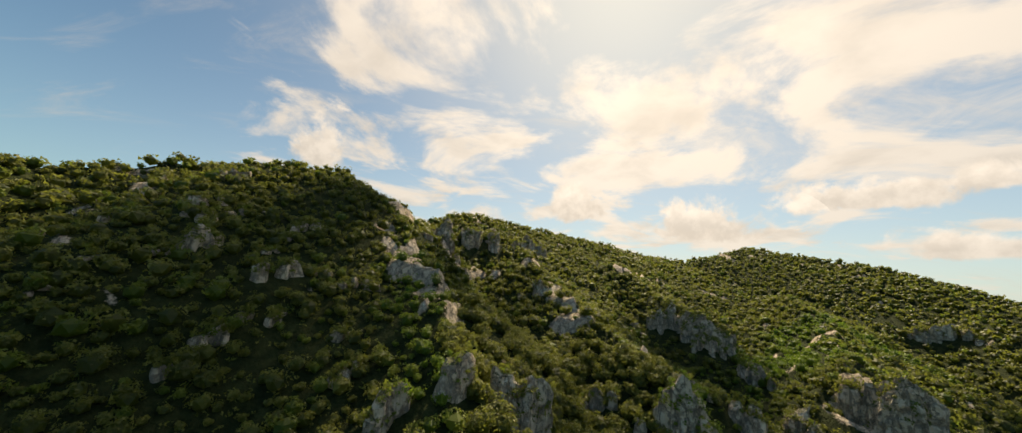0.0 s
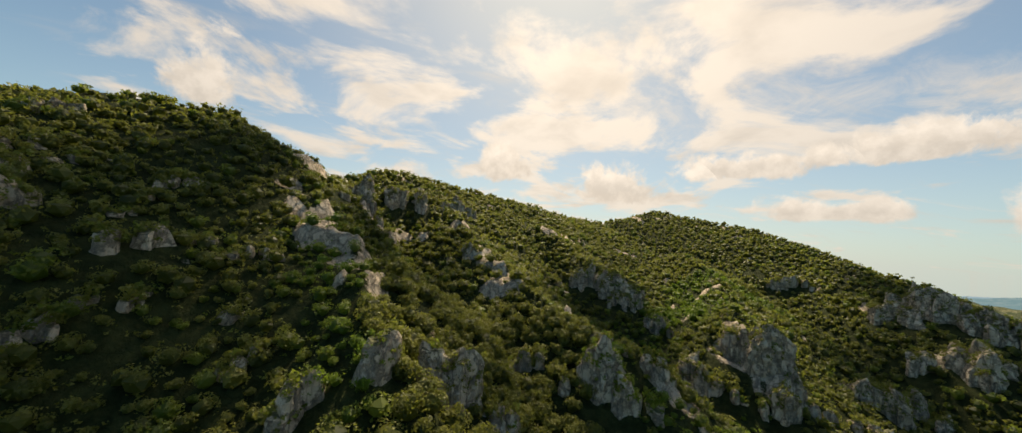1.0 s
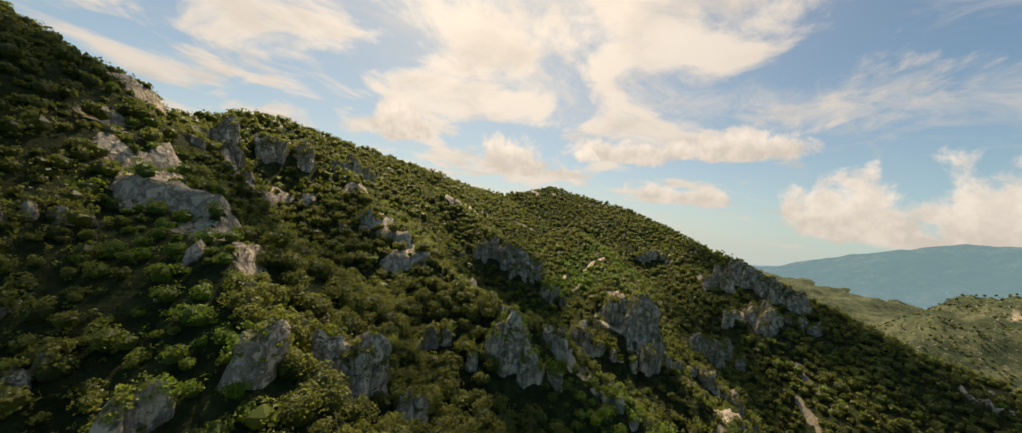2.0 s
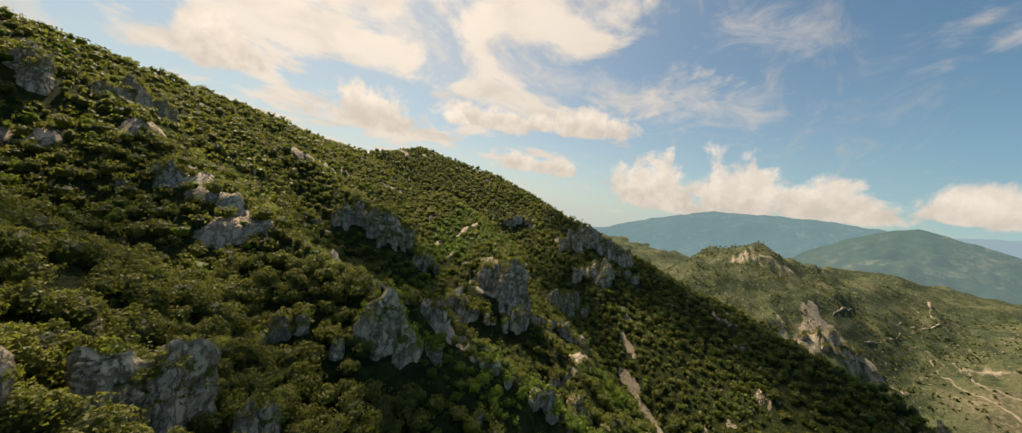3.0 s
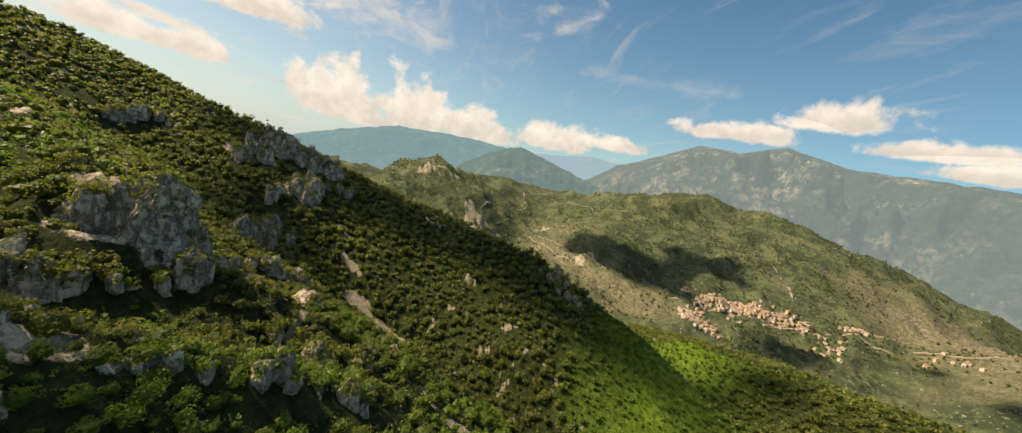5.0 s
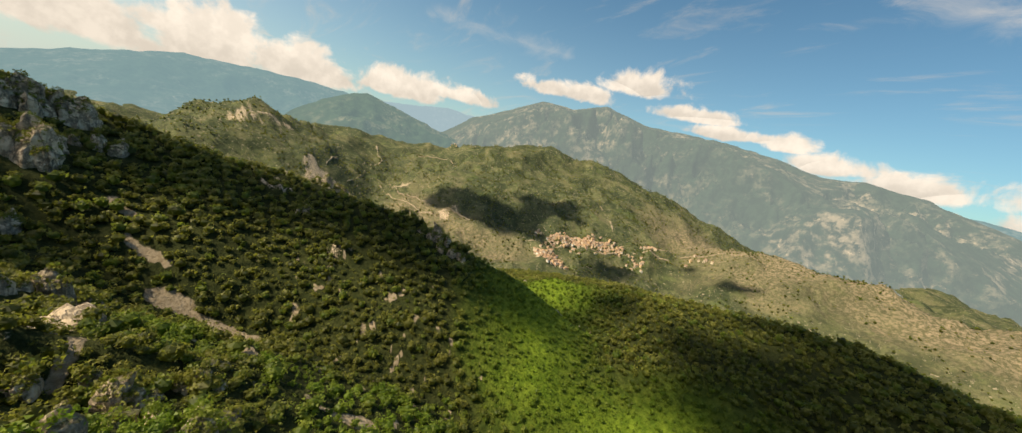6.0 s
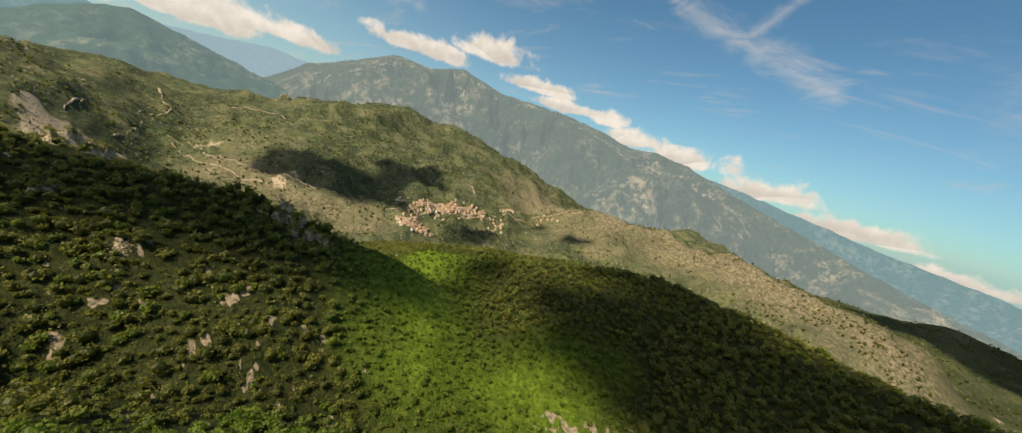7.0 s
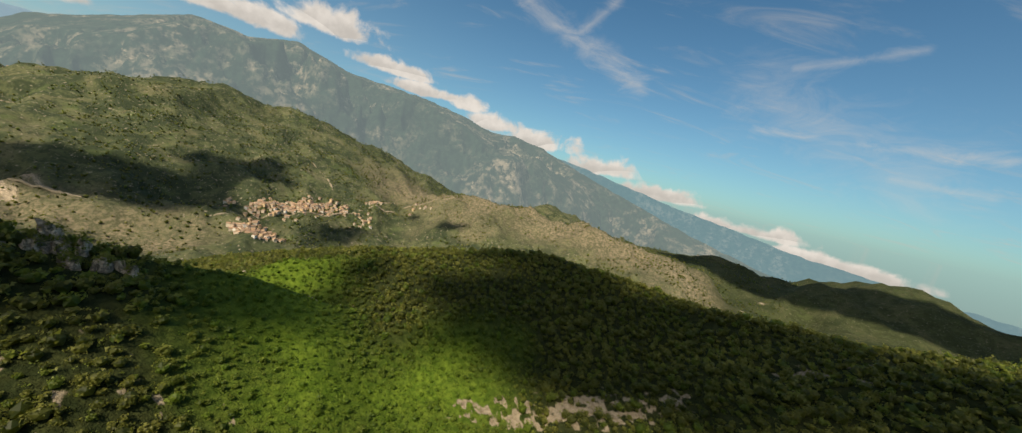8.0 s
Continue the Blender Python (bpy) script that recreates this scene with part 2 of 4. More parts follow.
# Wider country: crest lines in metres: x, y, height, fall.
HILLS = [
    [(1040, 150, 30, 0.5), (1150, 60, 112, 0.6), (1200, -15, 248, 0.52), (1250, -70, 225, 0.45), (1330, -180, 205, 0.42), (1330, -420, 140, 0.35)],
    [(1900, -150, 170, 0.3), (1880, -420, 210, 0.3), (1780, -760, 205, 0.3), (1700, -1000, 200, 0.3)],
    [(1700, -900, 215, 0.33), (1420, -830, 215, 0.33), (1290, -850, 258, 0.33), (1190, -960, 312, 0.36), (1120, -1060, 318, 0.36), (1010, -1205, 292, 0.36), (863, -1327, 246, 0.36), (730, -1396, 168, 0.36), (600, -1450, 112, 0.34), (420, -1510, 66, 0.3)],
    [(835, -80, 62, 0.7), (880, -118, 104, 1.0), (915, -165, 104, 1.0), (945, -215, 84, 0.7)],
    [(1164, -934, 285, 0.32), (900, -700, 150, 0.26), (690, -560, 80, 0.25)],
    [(930, -1270, 250, 0.34), (700, -1080, 140, 0.3), (500, -930, 80, 0.25)],
    [(1290, -850, 245, 0.33), (1120, -560, 170, 0.3), (1000, -400, 120, 0.3)],
    [(430, -1130, 78, 0.35), (300, -1020, 112, 0.38), (200, -985, 132, 0.4), (80, -970, 150, 0.42), (-110, -950, 140, 0.42), (-215, -920, 154, 0.42), (-310, -870, 138, 0.46), (-352, -840, 98, 0.5), (-395, -770, 62, 0.5)],
    [(-150, -1580, 30, 0.25), (-500, -1450, 62, 0.25), (-735, -1269, 94, 0.3), (-989, -1085, 120, 0.3), (-1100, -974, 154, 0.3), (-1118, -793, 125, 0.3), (-1400, -300, 150, 0.3)],
]


def smooth_max(values, k):
    top = np.maximum.reduce(values)
    return top + np.log(sum(np.exp((v - top) * k) for v in values)) / k


def crests(x, y, lines, scale=1.0, base=0.0, steep=(1.0, 1.0), bend=0.0):
    """The height that each crest line gives: the most over its stretches, falling away from it; steep: how much faster on its left and right."""
    out = []
    for line in lines:
        rows, top = np.array(line, float), np.full(x.shape, -1e9)
        for p, q in zip(rows[:-1], rows[1:]):
            e = q[:2] - p[:2]
            t = np.clip(((x / scale - p[0]) * e[0] + (y / scale - p[1]) * e[1]) / (e @ e), 0, 1)
            d = np.hypot(x / scale - p[0] - t * e[0], y / scale - p[1] - t * e[1])
            side = e[0] * (y / scale - p[1]) - e[1] * (x / scale - p[0])
            d = d * np.where(side > 0, steep[0], steep[1])
            top = np.maximum(top, p[2] + t * (q[2] - p[2]) - (p[3] + t * (q[3] - p[3])) * (d + bend * d * d))
        out.append(top * scale + base)
    return out


def valley(x, y):
    r = np.hypot(x, y)
    floor = 42 + 10 * fbm(x, y, 240, 4, 5) + 0.008 * np.maximum(r - 900, 0)
    floor = floor - 0.36 * np.clip(r - 1600, 0, 1000) * np.clip((-x / np.maximum(r, 1) - 0.12) / 0.2, 0, 1)
    return smooth_max([floor + 0 * x, *crests(x, y, HILLS)], 0.22) + (12 * fbm(x, y, 210, 5, 9) + 44 * ridged(x + 60 * fbm(x, y, 300, 2, 6), y + 60 * fbm(x, y, 300, 2, 7), 300, 6, 15, 0.5) - 10 + 16 * ridged(x, y, 105, 5, 27, 0.6)) * np.clip((r - 420) / 300, 0, 1)


def bare_rock(x, y):
    """Where stone comes through, 0 to 1."""
    big = ridged(x, y, 46, 3, 21) * 0.42 + fbm(x, y, 13, 4, 33, 0.6) * 0.75
    near = np.min([line_dist(x / U, y / U, rib)[0] for rib in RIBS], axis=0)
    edge = np.clip(1 - near / 0.16, 0, 1)
    return np.clip((big + 0.26 * edge - 0.44) * 4, 0, 1) * np.clip((y + 0.25 * x - 15) / 35, 0.0, 1)


def height(x, y):
    """The ground's height in metres."""
    x, y = np.asarray(x, float), np.asarray(y, float)
    wx, wy = x + 6 * fbm(x, y, 60, 3, 3), y + 6 * fbm(x, y, 60, 3, 4)
    hollow = EYE_Z - 1.36 * U + 3 * fbm(x, y, 50, 3, 8)
    bowl = crests(wx, wy, [MASSIF], U, EYE_Z, (2.0, 1.0), 0.12) + crests(wx, wy, [SPUR], U, EYE_Z, (1.0, 1.9), 0.05)
    land = smooth_max(bowl, 0.3)
    for line in GULLIES:
        d, v = line_dist(wx / U, wy / U, line)
        land = land - v[..., 0] * U * np.exp(-(d / 0.22) ** 2)
    ribs = smooth_max(crests(wx, wy, RIBS, U, EYE_Z, (0.72, 0.72)), 0.3)
    land = smooth_max([land, ribs], 0.35)
    inside = line_dist(x / U, y / U, [(0.2, 0.0), (1.2, -0.7)])[0]
    land = np.where(inside < 1.6, smooth_max([land, hollow + 0 * land], 0.2), land)
    z = smooth_max([land, valley(x, y)], 0.2)
    close = np.clip(1.4 - np.hypot(x - CENTRE[0], y - CENTRE[1]) / 600, 0, 1)
    rock = bare_rock(x, y)
    shelf = z / 11.0 + 0.7 * fbm(x, y, 45, 3, 23)
    part = shelf - np.floor(shelf)
    face = np.clip((part - 0.36) / 0.28, 0, 1)
    z = z + close * rock * 8.0 * (face * face * (3 - 2 * face) - part)
    z = z + close * (2.6 * fbm(x, y, 24, 5, 13) + rock * (2.6 * ridged(x, y, 8, 5, 17, 0.6) + 1.8 * ridged(x, y, 22, 3, 19)))
    return z


def steepness(x, y):
    dx, dy = height(x + 0.9, y) - height(x - 0.9, y), height(x, y + 0.9) - height(x, y - 0.9)
    return np.hypot(dx, dy) / 1.8


# ---- materials ----
def material(name):
    m = bpy.data.materials.new(name)
    m.use_nodes = True
    m.node_tree.nodes.clear()
    g = Graph(m.node_tree)
    g.where = g.node("ShaderNodeNewGeometry").outputs["Position"]
    return m, g


def finish(g, colour, rough=0.9, bump=None, strength=0.4, distance=0.3, leafy=None, spec=0.25):
    b = g.node("ShaderNodeBsdfPrincipled")
    g.put(b.inputs["Base Color"], colour)
    g.put(b.inputs["Roughness"], rough)
    g.put(b.inputs["Specular IOR Level"], spec)
    if bump is not None:
        n = g.node("ShaderNodeBump")
        g.put(n.inputs["Height"], bump)
        g.put(n.inputs["Strength"], strength)
        g.put(n.inputs["Distance"], distance)
        g.tree.links.new(n.outputs[0], b.inputs["Normal"])
    shader = b.outputs[0]
    if leafy is not None:
        t = g.node("ShaderNodeBsdfTranslucent")
        g.put(t.inputs[0], leafy)
        mix = g.node("ShaderNodeMixShader")
        mix.inputs[0].default_value = 0.4
        g.tree.links.new(shader, mix.inputs[1])
        g.tree.links.new(t.outputs[0], mix.inputs[2])
        shader = mix.outputs[0]
    g.tree.links.new(shader, g.node("ShaderNodeOutputMaterial").inputs[0])


def read(g, name):
    n = g.node("ShaderNodeAttribute")
    n.attribute_name = name
    return n.outputs["Fac"]


def limestone(g):
    """Grey weathered limestone: bedding, stains down the face, cracks. Returns colour and relief."""
    p = g.where
    big = g.noise(p, 0.09, 6.0, 0.6, 0.4)
    fine = g.noise(p, 0.9, 6.0, 0.65)
    streak = g.noise(g.vec("MULTIPLY", p, (1.0, 1.0, 0.16)), 0.55, 5.0, 0.6, 0.5)
    cell = g.node("ShaderNodeTexVoronoi")
    cell.feature = "DISTANCE_TO_EDGE"
    g.put(cell.inputs["Vector"], g.vec("ADD", g.vec("MULTIPLY", p, (1.0, 1.0, 0.45)), g.vec("MULTIPLY", g.join(fine, streak, big), (5.0, 5.0, 5.0))))
    g.put(cell.inputs["Scale"], 0.38)
    crack = g.step(cell.outputs["Distance"], 0.0, 0.14)
    col = g.mix(g.step(big, 0.35, 0.65), (0.58, 0.465, 0.335), (0.74, 0.605, 0.45))
    col = g.mix(g.step(streak, 0.52, 0.68), col, (0.22, 0.175, 0.125))
    col = g.mix(g.math("MULTIPLY", g.step(g.noise(p, 0.21, 4.0, 0.6), 0.6, 0.75), 0.6), col, (0.40, 0.30, 0.18))
    col = g.mix(g.math("MULTIPLY", g.math("SUBTRACT", 1.0, crack), 0.6), col, (0.07, 0.065, 0.055))
    stain = g.noise(p, 0.42, 6.0, 0.68, 0.5)
    col = g.mix(g.math("MULTIPLY", g.step(stain, 0.50, 0.62), 0.6), col, (0.18, 0.145, 0.105))
    col = g.mix(g.math("MULTIPLY", fine, 0.30), col, (0.26, 0.24, 0.205))
    relief = g.math("ADD", g.math("MULTIPLY", crack, 0.5), g.math("ADD", fine, streak))
    return col, relief


def ground_material():
    m, g = material("hillside")
    p = g.where
    rock_col, rock_relief = limestone(g)
    n1, n2, n3 = g.noise(p, 0.035, 5.0, 0.6), g.noise(p, 0.30, 5.0, 0.65), g.noise(p, 1.6, 4.0, 0.6)
    scrub = g.mix(g.step(n2, 0.38, 0.62), (0.020, 0.028, 0.009), (0.042, 0.050, 0.016))
    scrub = g.mix(g.math("MULTIPLY", g.step(n3, 0.58, 0.75), 0.2), scrub, (0.10, 0.09, 0.042))
    fresh = g.mix(g.step(n2, 0.35, 0.65), (0.062, 0.110, 0.010), (0.125, 0.185, 0.020))
    scrub = g.mix(read(g, "fresh"), scrub, fresh)
    # open country: scrub, terraces of olives, dry grass and pale earth, toned paler in place of haze
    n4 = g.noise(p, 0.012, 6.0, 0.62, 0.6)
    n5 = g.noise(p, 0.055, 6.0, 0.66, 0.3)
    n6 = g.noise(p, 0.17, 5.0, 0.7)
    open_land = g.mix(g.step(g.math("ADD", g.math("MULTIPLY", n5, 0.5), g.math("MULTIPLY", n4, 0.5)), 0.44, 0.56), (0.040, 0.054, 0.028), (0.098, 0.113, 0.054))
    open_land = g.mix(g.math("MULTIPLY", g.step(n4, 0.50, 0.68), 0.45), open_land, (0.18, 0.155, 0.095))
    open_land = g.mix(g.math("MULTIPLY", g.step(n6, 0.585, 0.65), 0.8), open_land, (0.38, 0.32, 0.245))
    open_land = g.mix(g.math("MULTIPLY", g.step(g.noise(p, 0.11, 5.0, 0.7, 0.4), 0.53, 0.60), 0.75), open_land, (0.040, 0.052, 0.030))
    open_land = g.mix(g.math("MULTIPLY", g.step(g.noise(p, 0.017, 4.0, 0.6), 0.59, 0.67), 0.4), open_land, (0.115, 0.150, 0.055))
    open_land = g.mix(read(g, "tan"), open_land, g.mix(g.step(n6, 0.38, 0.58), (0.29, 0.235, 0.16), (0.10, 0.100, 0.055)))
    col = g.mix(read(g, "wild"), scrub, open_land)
    earth = g.mix(g.step(g.noise(p, 0.8, 5.0, 0.7), 0.35, 0.7), (0.34, 0.285, 0.21), (0.22, 0.175, 0.115))
    col = g.mix(g.step(g.math("ADD", read(g, "bare"), g.math("MULTIPLY", g.math("SUBTRACT", n2, 0.5), 1.1)), 0.40, 0.62), col, earth)
    col = g.mix(g.step(g.math("ADD", read(g, "rock"), g.math("MULTIPLY", g.math("SUBTRACT", n3, 0.5), 0.8)), 0.42, 0.66), col, rock_col)
    finish(g, col, 0.95, g.math("ADD", rock_relief, g.math("MULTIPLY", n3, 1.4)), 0.8, 0.5, spec=0.1)
    return m


def rock_material():
    m, g = material("limestone")
    col, relief = limestone(g)
    up = g.split(g.node("ShaderNodeNewGeometry").outputs["Normal"])[2]
    grow = g.math("MULTIPLY", g.step(g.math("ADD", up, g.math("MULTIPLY", g.noise(g.where, 0.7, 5.0, 0.7), 0.9)), 0.98, 1.25), 0.85)
    col = g.mix(grow, col, (0.07, 0.085, 0.03))
    finish(g, col, 0.92, relief, 1.0, 0.6, spec=0.2)
    return m


def leaf_material(name, dark, light, glow):
    """dark to light foliage; glow: the light that comes through a leaf."""
    m, g = material(name)
    leaf = g.node("ShaderNodeNewGeometry").outputs["Random Per Island"]
    tree = g.node("ShaderNodeObjectInfo").outputs["Random"]
    tone = g.math("ADD", read(g, "tone"), g.math("MULTIPLY", tree, read(g, "single")))
    f = g.math("ADD", g.math("MULTIPLY", leaf, 0.42), g.math("MULTIPLY", tone, 0.65), clamp=True)
    col = g.mix(f, dark, light)
    fresh = g.mix(f, (0.066, 0.120, 0.010), (0.17, 0.246, 0.023))
    col = g.mix(read(g, "fresh"), col, fresh)
    finish(g, col, 0.55, leafy=g.mix(read(g, "fresh"), g.mix(f, glow, light), (0.20, 0.32, 0.03)), spec=0.3)
    return m


def plain(name, colour, other, scale, rough=0.85, bump=0.3):
    m, g = material(name)
    n = g.noise(g.where, scale, 5.0, 0.6)
    shift = g.math("MULTIPLY", g.node("ShaderNodeObjectInfo").outputs["Random"], 0.5)
    finish(g, g.mix(g.math("ADD", g.step(n, 0.3, 0.7), shift, clamp=True), colour, other), rough, n, bump, 0.1)
    return m


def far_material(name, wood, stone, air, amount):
    """A far range; the haze of kilometres of air is painted in as a pale glow of its own."""
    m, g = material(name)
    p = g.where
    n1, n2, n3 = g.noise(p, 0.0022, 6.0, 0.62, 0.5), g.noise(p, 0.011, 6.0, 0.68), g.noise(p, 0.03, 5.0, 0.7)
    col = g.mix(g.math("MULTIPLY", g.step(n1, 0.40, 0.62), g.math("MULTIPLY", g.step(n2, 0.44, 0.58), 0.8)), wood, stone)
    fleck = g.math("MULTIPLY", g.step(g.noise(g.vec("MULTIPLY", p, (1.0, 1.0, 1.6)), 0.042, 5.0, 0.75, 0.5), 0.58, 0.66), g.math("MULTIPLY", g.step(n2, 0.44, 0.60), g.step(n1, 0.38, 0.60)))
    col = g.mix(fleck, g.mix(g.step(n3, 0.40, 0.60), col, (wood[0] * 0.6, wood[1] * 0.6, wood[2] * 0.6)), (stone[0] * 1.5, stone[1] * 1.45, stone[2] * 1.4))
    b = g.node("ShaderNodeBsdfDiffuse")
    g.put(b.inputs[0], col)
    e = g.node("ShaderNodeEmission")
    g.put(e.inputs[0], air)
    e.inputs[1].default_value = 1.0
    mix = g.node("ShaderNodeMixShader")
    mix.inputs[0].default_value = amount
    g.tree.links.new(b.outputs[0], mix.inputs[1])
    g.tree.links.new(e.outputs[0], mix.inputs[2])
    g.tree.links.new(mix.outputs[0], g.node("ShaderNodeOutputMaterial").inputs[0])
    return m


HILLSIDE, STONE = ground_material(), rock_material()
LEAVES = leaf_material("leaves", (0.026, 0.037, 0.009), (0.240, 0.242, 0.050), (0.34, 0.385, 0.048))
BARK = plain("bark", (0.10, 0.075, 0.05), (0.16, 0.13, 0.10), 2.0)
ROOF = plain("terracotta tiles", (0.29, 0.175, 0.115), (0.40, 0.28, 0.19), 0.5)
WALL = plain("limewash", (0.50, 0.41, 0.30), (0.62, 0.54, 0.43), 0.3)
WALL_OCHRE = plain("ochre limewash", (0.62, 0.42, 0.22), (0.66, 0.50, 0.32), 0.3)
WALL_WHITE = plain("white limewash", (0.74, 0.69, 0.60), (0.78, 0.74, 0.68), 0.3)
WALL_PINK = plain("pink limewash", (0.48, 0.36, 0.27), (0.58, 0.48, 0.38), 0.3)
EARTH = plain("pale earth", (0.40, 0.335, 0.25), (0.25, 0.21, 0.145), 0.25)
# Painted haze: each range glows in its third colour, by the last number.
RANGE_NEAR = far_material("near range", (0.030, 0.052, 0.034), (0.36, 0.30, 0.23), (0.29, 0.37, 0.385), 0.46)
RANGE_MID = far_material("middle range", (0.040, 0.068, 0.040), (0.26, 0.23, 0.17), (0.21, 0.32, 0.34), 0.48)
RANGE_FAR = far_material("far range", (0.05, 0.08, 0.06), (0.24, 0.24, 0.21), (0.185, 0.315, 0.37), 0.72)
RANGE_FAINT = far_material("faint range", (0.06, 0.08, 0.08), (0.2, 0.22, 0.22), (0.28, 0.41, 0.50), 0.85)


# ---- the ground ----
def sheet(name, verts, faces, mat, smooth=True, **values):
    """A mesh from arrays, with a number for each point under each name given."""
    me = bpy.data.meshes.new(name)
    me.vertices.add(len(verts))
    me.vertices.foreach_set("co", np.asarray(verts, np.float32).ravel())
    k = faces.shape[1]
    me.loops.add(faces.size)
    me.loops.foreach_set("vertex_index", faces.astype(np.int32).ravel())
    me.polygons.add(len(faces))
    me.polygons.foreach_set("loop_start", np.arange(0, faces.size, k, dtype=np.int32))
    me.polygons.foreach_set("loop_total", np.full(len(faces), k, np.int32))
    me.polygons.foreach_set("use_smooth", np.full(len(faces), smooth, bool))
    me.update(calc_edges=True)
    for key, v in values.items():
        me.attributes.new(key, "FLOAT", "POINT").data.foreach_set("value", np.asarray(v, np.float32).ravel())
    me.materials.append(mat)
    return me


SCREES = [([(199, 61), (190, 53), (181, 54), (171, 43)], 1.3), ([(162, 45), (153, 34), (140, 20)], 2.3), ([(126, 35), (117, 21)], 1.1), ([(98, 12), (90, 0)], 2.0), ([(98, 48), (106, 47)], 1.5)]
BARE = [(138, -9, 4), (132, -13, 5), (121, -19, 4), (116, -39, 4), (148, -8, 4), (138, -39, 4), (123, -36, 4), (150, 7, 4), (141, -24, 4), (128, -28, 4), (110, -26, 3), (156, -2, 3), (164, 6, 4), (172, 4, 3), (143, 8, 3),
        (168, -12, 3), (112, -8, 4), (104, -18, 4), (84, 2, 4), (92, -8, 3), (98, -30, 3), (34, -84, 9), (40, -82, 7), (2, -91, 15), (12, -85, 14), (-8, -88, 12), (-23, -89, 11), (22, -86, 8), (45, -84, 6), (-85, -98, 13), (-101, -102, 10),
        (-70, -94, 7), (-93, -88, 6), (118, 4, 3), (126, -2, 3), (134, 18, 3), (104, -44, 3), (152, -22, 3)]
MEADOW = [(176, -176), (150, -130), (122, -92), (95, -66), (74, -78), (56, -100)]


def bare_earth(x, y):
    out = np.zeros_like(x)
    for line, w in SCREES:
        out = np.maximum(out, np.clip(1.3 - line_dist(x, y, [(*p, 0) for p in line])[0] / w + 1.2 * fbm(x, y, 8, 4, 45), 0, 1))
    for bx, by, br in BARE:
        u, v = (x - bx, y - by) if by < -70 else (0.57 * (x - bx) - 0.82 * (y - by), 0.82 * (x - bx) + 0.57 * (y - by))
        out = np.maximum(out, np.clip(0.66 - np.hypot(u, v * 2.4) / (1.5 * br) + 2.0 * fbm(u + 9 * bx, 2.2 * v, 3.6, 4, 41), 0, 1))
    return out


SHOOTS = [([(-36, 112), (-22, 76), (-10, 53)], 8), ([(46, 72), (56, 60), (66, 46), (85, 31)], 9), ([(88, 116), (104, 128), (122, 121)], 14), ([(118, 137), (150, 165), (192, 158)], 18), ([(86, 80), (93, 72)], 7),
          ([(128, 40), (106, 14), (100, -14)], 10), ([(70, 18), (84, 8), (92, -20)], 13)]


def meadow(x, y):
    return np.clip(1.25 - line_dist(x, y, [(*p, 0) for p in MEADOW])[0] / 34 + 0.5 * fbm(x, y, 26, 3, 43), 0, 1)


def freshness(x, y):
    """Bright young green: the meadow in the hollow, and runs of new leaf down the gullies."""
    out = meadow(x, y)
    for line, w in SHOOTS:
        out = np.maximum(out, np.clip(1.1 - line_dist(x, y, [(*p, 0) for p in line])[0] / w + 0.9 * fbm(x, y, 9, 3, 44), 0, 0.8))
    return out


def openness(x, y):
    return np.clip((np.hypot(x - CENTRE[0], y - CENTRE[1]) - 380) / 120, 0, 1) * np.clip((x + 560) / 200, 0.42, 1)


def tan_slope(x, y):
    near = line_dist(x, y, [(420, -1100, 0), (233, -990, 0), (0, -960, 0), (-231, -880, 0), (-365, -780, 0)])[0]
    low = line_dist(x, y, [(900, -330, 0), (700, -390, 0), (560, -430, 0)])[0]
    return np.clip(1.3 - near / 170 + 0.5 * fbm(x, y, 60, 3, 47), 0, 1) + np.clip(1.1 - low / 75 + 0.5 * fbm(x, y, 40, 3, 48), 0, 1) * 0.8


def polar(rings, sectors, near, far):
    r = near * (far / near) ** (np.arange(rings) / (rings - 1))
    r[0] = 0.02
    a = np.radians(np.concatenate([np.arange(50, 200, 150 / (0.62 * sectors)), np.arange(200, 410, 210 / (0.38 * sectors))]))
    sectors = len(a)
    rr, aa = np.meshgrid(r, a, indexing="ij")
    x, y = CENTRE[0] + rr * np.sin(aa), CENTRE[1] + rr * np.cos(aa)
    i = np.arange(rings * sectors).reshape(rings, sectors)
    f = np.stack([i[:-1], np.roll(i[:-1], -1, 1), np.roll(i[1:], -1, 1), i[1:]], -1).reshape(-1, 4)[:, ::-1]
    return x.ravel(), y.ravel(), f


PALE_HILLS = [(1120, -5, 50), (1100, 25, 45), (1130, -70, 40), (905, -145, 95), (870, -110, 60), (935, -190, 60), (780, -400, 40), (1000, -370, 35)]


def stony(x, y):
    """Where the ground shows bare stone: steep faces, and the pale flanks of some valley hills."""
    near = np.maximum(bare_rock(x, y), np.clip((steepness(x, y) - 1.25) / 0.5, 0, 1)) * (1 - openness(x, y) * 0.75)
    for cx, cy, cr in PALE_HILLS:
        near = np.maximum(near, np.clip(1.0 - np.hypot(x - cx, y - cy) / cr + 1.4 * fbm(x, y, 22, 5, 49, 0.65), 0, 0.6))
    return near


gx, gy, gf = polar(370, 560, 4.0, 3600.0)
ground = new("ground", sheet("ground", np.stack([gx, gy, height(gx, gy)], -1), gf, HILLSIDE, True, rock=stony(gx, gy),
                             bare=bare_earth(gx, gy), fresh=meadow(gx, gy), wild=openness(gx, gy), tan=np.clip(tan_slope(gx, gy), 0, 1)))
tagged(ground, "scrub-covered limestone hillside falling to a wide valley", "ground", kind="structure")


